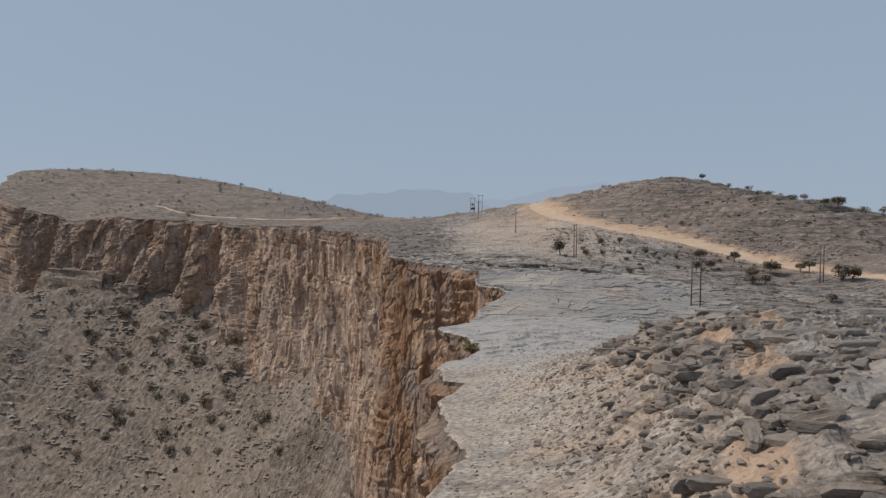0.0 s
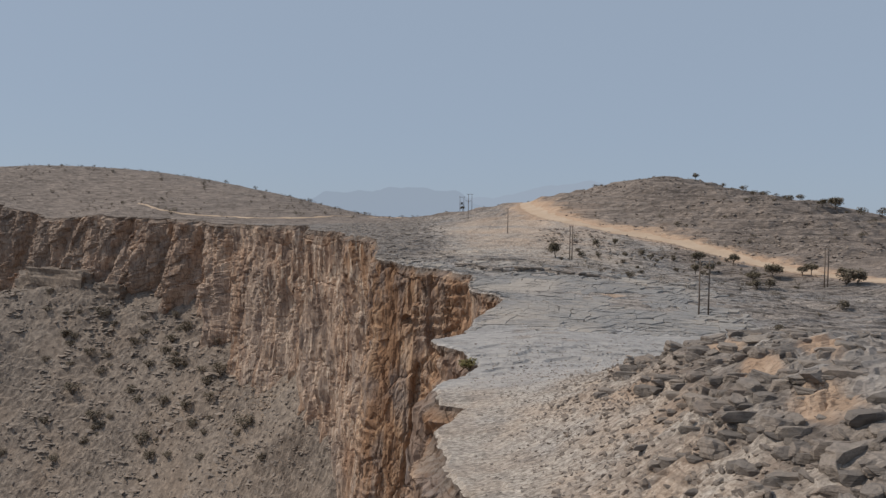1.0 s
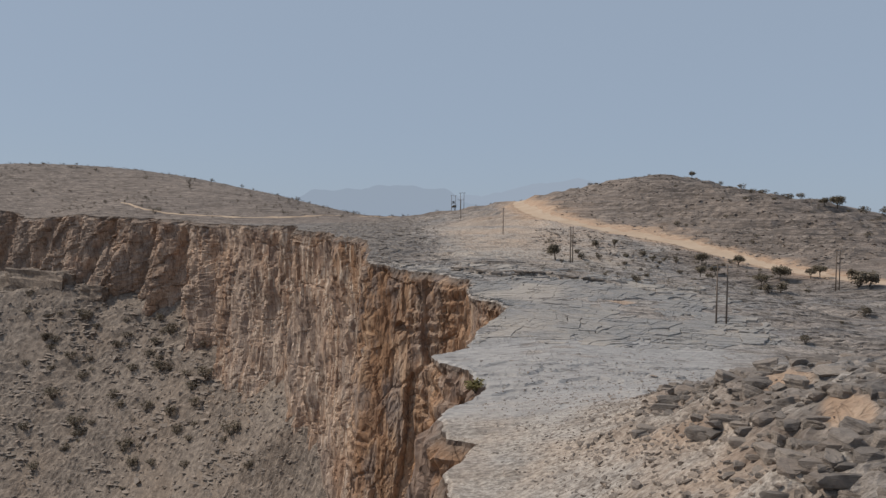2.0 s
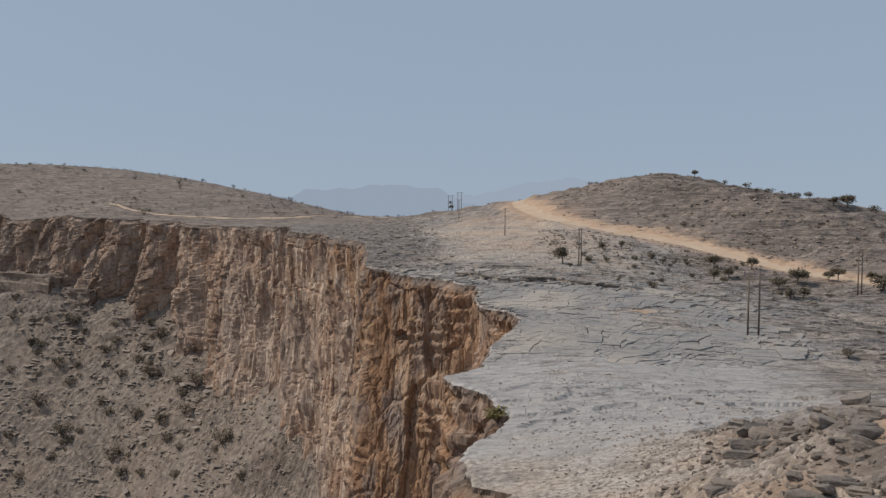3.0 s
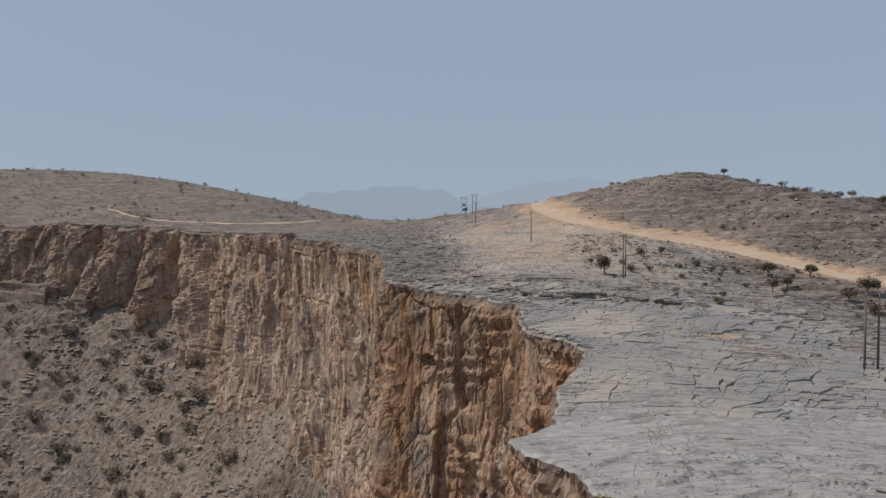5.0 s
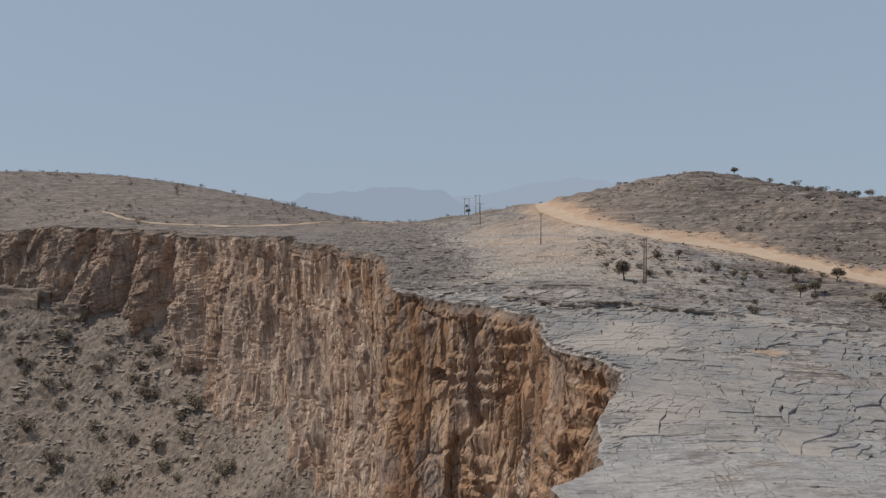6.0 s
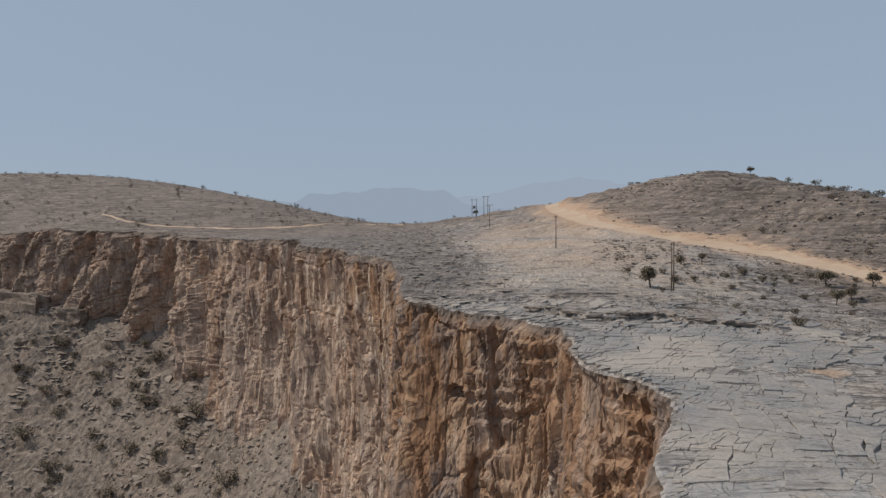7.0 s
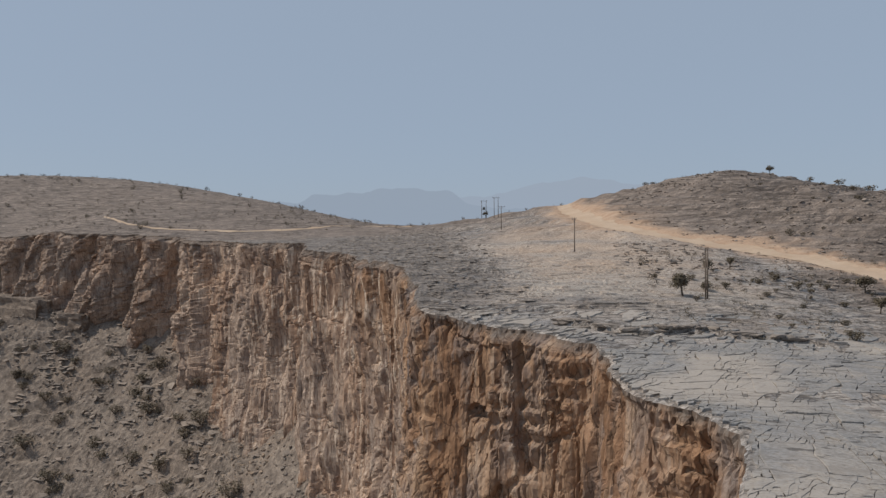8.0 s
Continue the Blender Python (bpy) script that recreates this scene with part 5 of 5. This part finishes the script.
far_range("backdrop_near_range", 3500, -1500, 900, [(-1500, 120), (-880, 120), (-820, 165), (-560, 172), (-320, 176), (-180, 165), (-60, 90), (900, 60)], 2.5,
          haze_glow_material("haze_glow_blue", (0.292, 0.349, 0.430)), "pale blue mountain range far off in the haze")
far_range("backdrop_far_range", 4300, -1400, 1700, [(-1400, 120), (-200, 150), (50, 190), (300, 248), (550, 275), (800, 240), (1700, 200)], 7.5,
          haze_glow_material("haze_glow_pale", (0.316, 0.374, 0.458)), "faint mountain range on the hazy horizon")


# ---------------------------------------------------------------- single rocks and slabs
def big_rocks():
    n = 0
    while n < 285:
        x, y = rng.choice((rng.gauss(17.5, 2.6), rng.gauss(17.5, 2.6), rng.uniform(8, 46))), rng.uniform(22, 86)
        m = float(rubble_mask(np.array(x), np.array(y)))
        if rng.random() > m + 0.03 or float(hollow(np.array(x), np.array(y + 0.6))) < 0.5 or not bool(inside(np.array(x), np.array(y), 2)):
            continue
        ledge = x > 20 and rng.random() < 0.75
        s = rng.choice((0.3, 0.36, 0.42, 0.5, 0.6, 0.8, 1.15)) * (0.75 if m < 0.5 else 1.0) * (1.35 if ledge else (0.6 if x < 14 else 1.05))
        tall = rng.uniform(0.22, 0.34) * (0.5 if ledge else 1.35)
        ob = new("rock", rng.choice(LEDGE_MESHES if ledge else ROCK_MESHES))
        ob.parent = plateau
        lean = (rng.uniform(-4, 7), rng.uniform(-4, 4)) if ledge else (rng.uniform(-22, 22), rng.uniform(-22, 22))
        ob.matrix_basis = pose(x, y, on_plateau(x, y) + (-0.05 if ledge else 0.1) * s, lean[0], lean[1], rng.gauss(0, 25 if ledge else 60)) @ Matrix.Diagonal((s * rng.uniform(0.8, 1.3), s * rng.uniform(0.5, 0.9), s * tall * 2, 1))
        n += 1


big_rocks()


def cut(poly, px, py, nx, ny):
    """The two parts of poly on either side of a line."""
    side = [(a - px) * nx + (b - py) * ny for a, b in poly]
    parts = []
    for sign in (1, -1):
        out = []
        for k in range(len(poly)):
            a, b, sa, sb = poly[k], poly[(k + 1) % len(poly)], sign * side[k], sign * side[(k + 1) % len(poly)]
            if sa <= 0:
                out.append(a)
            if (sa < 0) != (sb < 0):
                w = sa / (sa - sb)
                out.append((a[0] + (b[0] - a[0]) * w, a[1] + (b[1] - a[1]) * w))
        parts.append(out)
    return parts


def split_slabs(poly, r, found):
    """Break a bed of rock again and again along two sets of joints."""
    u = [0.88 * a - 0.47 * b for a, b in poly]
    v = [b for _, b in poly]
    du, dv = max(u) - min(u), max(v) - min(v)
    ends = inside(np.array([a for a, _ in poly]), np.array([b for _, b in poly]), 0.5)
    if (du < 0.9 or dv < 1.2) or (du < 5.5 and dv < 11 and ends.all() == ends.any() and r.random() < 0.21):
        found.append(poly)
        return
    w = r.uniform(0.25, 0.75)
    if du * r.uniform(1.2, 2.8) > dv:
        turn, at_u, at_v = -0.47 + r.gauss(0, 0.17), min(u) + du * w, (min(v) + max(v)) / 2
        nx, ny = math.cos(turn), math.sin(turn)
    else:
        turn, at_u, at_v = 0.08 + r.gauss(0, 0.2), (min(u) + max(u)) / 2, min(v) + dv * w
        nx, ny = -math.sin(turn), math.cos(turn)
    px, py = (at_u + 0.47 * at_v) / 0.88, at_v
    for piece in cut(poly, px, py, nx, ny):
        if len(piece) > 2:
            split_slabs(piece, r, found)


def pavement():
    """Limestone slabs split by two sets of joints; the nearest are objects, the rest one mesh."""
    r = random.Random(23)
    found = []
    split_slabs([(-30, 96), (62, 96), (62, 206), (-30, 206)], r, found)
    found.sort(key=lambda poly: poly[0][1])
    rest_v, rest_f, singles, todo = [], [], 0, []
    for poly in found:
        x, y = sum(a for a, _ in poly) / len(poly), sum(b for _, b in poly) / len(poly)
        if not bool(inside(np.array(x), np.array(y), 0.5)):
            continue
        bare = float(fbm(np.array(x / 14), np.array(y / 11), 6.6, 3))
        if bare > 0.66 or float(hollow(np.array(x), np.array(y))) < 0.9 or x > 46 + 10 * (bare - 0.4) + 0.1 * (y - 140) or r.random() < (y - 168) / 42 or r.random() < (126 - y) / 10 or r.random() < (x - 34) / 26:
            continue
        cx, cy = sum(a for a, _ in poly) / len(poly), sum(b for _, b in poly) / len(poly)
        gap = r.choice((0.012, 0.02, 0.03, 0.045, 0.06, 0.08, 0.12))
        ring = []
        for k, (ax, ay) in enumerate(poly):
            bx, by = poly[(k + 1) % len(poly)]
            for w in (0.0, 0.2, 0.4, 0.6, 0.8):
                ring.append((ax + (bx - ax) * w + r.uniform(-0.04, 0.04), ay + (by - ay) * w + r.uniform(-0.04, 0.04)))
        rx, ry = np.array(ring).T
        ring = list(zip(rx + (fbm(rx / 5, ry / 5, 2.1, 3) - 0.5) * 3.0 + (fbm(rx, ry, 7.1, 2) - 0.5) * 0.5, ry + (fbm(rx / 5, ry / 5, 5.6, 3) - 0.5) * 3.0 + (fbm(rx, ry, 9.1, 2) - 0.5) * 0.6))
        ring = [(a + (cx - a) * gap / max(0.6, math.hypot(a - cx, b - cy)), b + (cy - b) * gap / max(0.6, math.hypot(a - cx, b - cy))) for a, b in ring]
        todo.append((cx, cy, np.array(ring + [(cx, cy)])))
    every = np.concatenate([q for _, _, q in todo])
    bases, grounds = swell(every[:, 0], every[:, 1]), ground_z(every[:, 0], every[:, 1]) + sunk(every[:, 0], every[:, 1])
    fits = inside(every[:, 0], every[:, 1], 0.1)
    at = 0
    for cx, cy, ra in todo:
        here = slice(at, at + len(ra))
        at += len(ra)
        if not fits[here].all():
            continue
        if np.ptp((grounds - bases)[here]) > 0.6:
            continue
        y, base, middle = cy, bases[here][:-1], float(bases[here][-1])
        lift = float(np.percentile((grounds - bases)[here], 85)) + r.choice((0.02, 0.03, 0.04, 0.05, 0.06, 0.09))
        ra = ra[:-1]
        ring = ra
        tx, ty = r.gauss(0, 0.006), r.gauss(0, 0.006)
        top = base + lift + (ra[:, 0] - cx) * tx + (ra[:, 1] - cy) * ty
        n = len(ring)
        edge = 0.05
        inner = np.stack([ra[:, 0] + (cx - ra[:, 0]) * edge / 1.5, ra[:, 1] + (cy - ra[:, 1]) * edge / 1.5, top], 1)
        outer = np.stack([ra[:, 0], ra[:, 1], top - 0.045], 1)
        low = np.stack([ra[:, 0], ra[:, 1], top - 0.75], 1)
        mid = np.array([[cx, cy, middle + lift]])
        v = np.concatenate([mid, inner, outer, low])
        f = [(0, 1 + k, 1 + (k + 1) % n) for k in range(n)]
        for a in (1, 1 + n):
            for k in range(n):
                b, c = a + k, a + (k + 1) % n
                f += [(b, b + n, c + n), (b, c + n, c)]
        if singles < 300 and y < 150:
            ob = new("slab", quick_mesh("slab", v, np.array(f), MAT_SLAB))
            ob.parent = plateau
            singles += 1
        else:
            rest_f.append(np.array(f) + sum(len(q) for q in rest_v))
            rest_v.append(v)
    me = quick_mesh("slabs", np.concatenate(rest_v), np.concatenate(rest_f), MAT_SLAB)
    tagged(new("slabs", me), "jointed grey limestone slabs paving the plateau", "slabs", kind="stuff")


pavement()
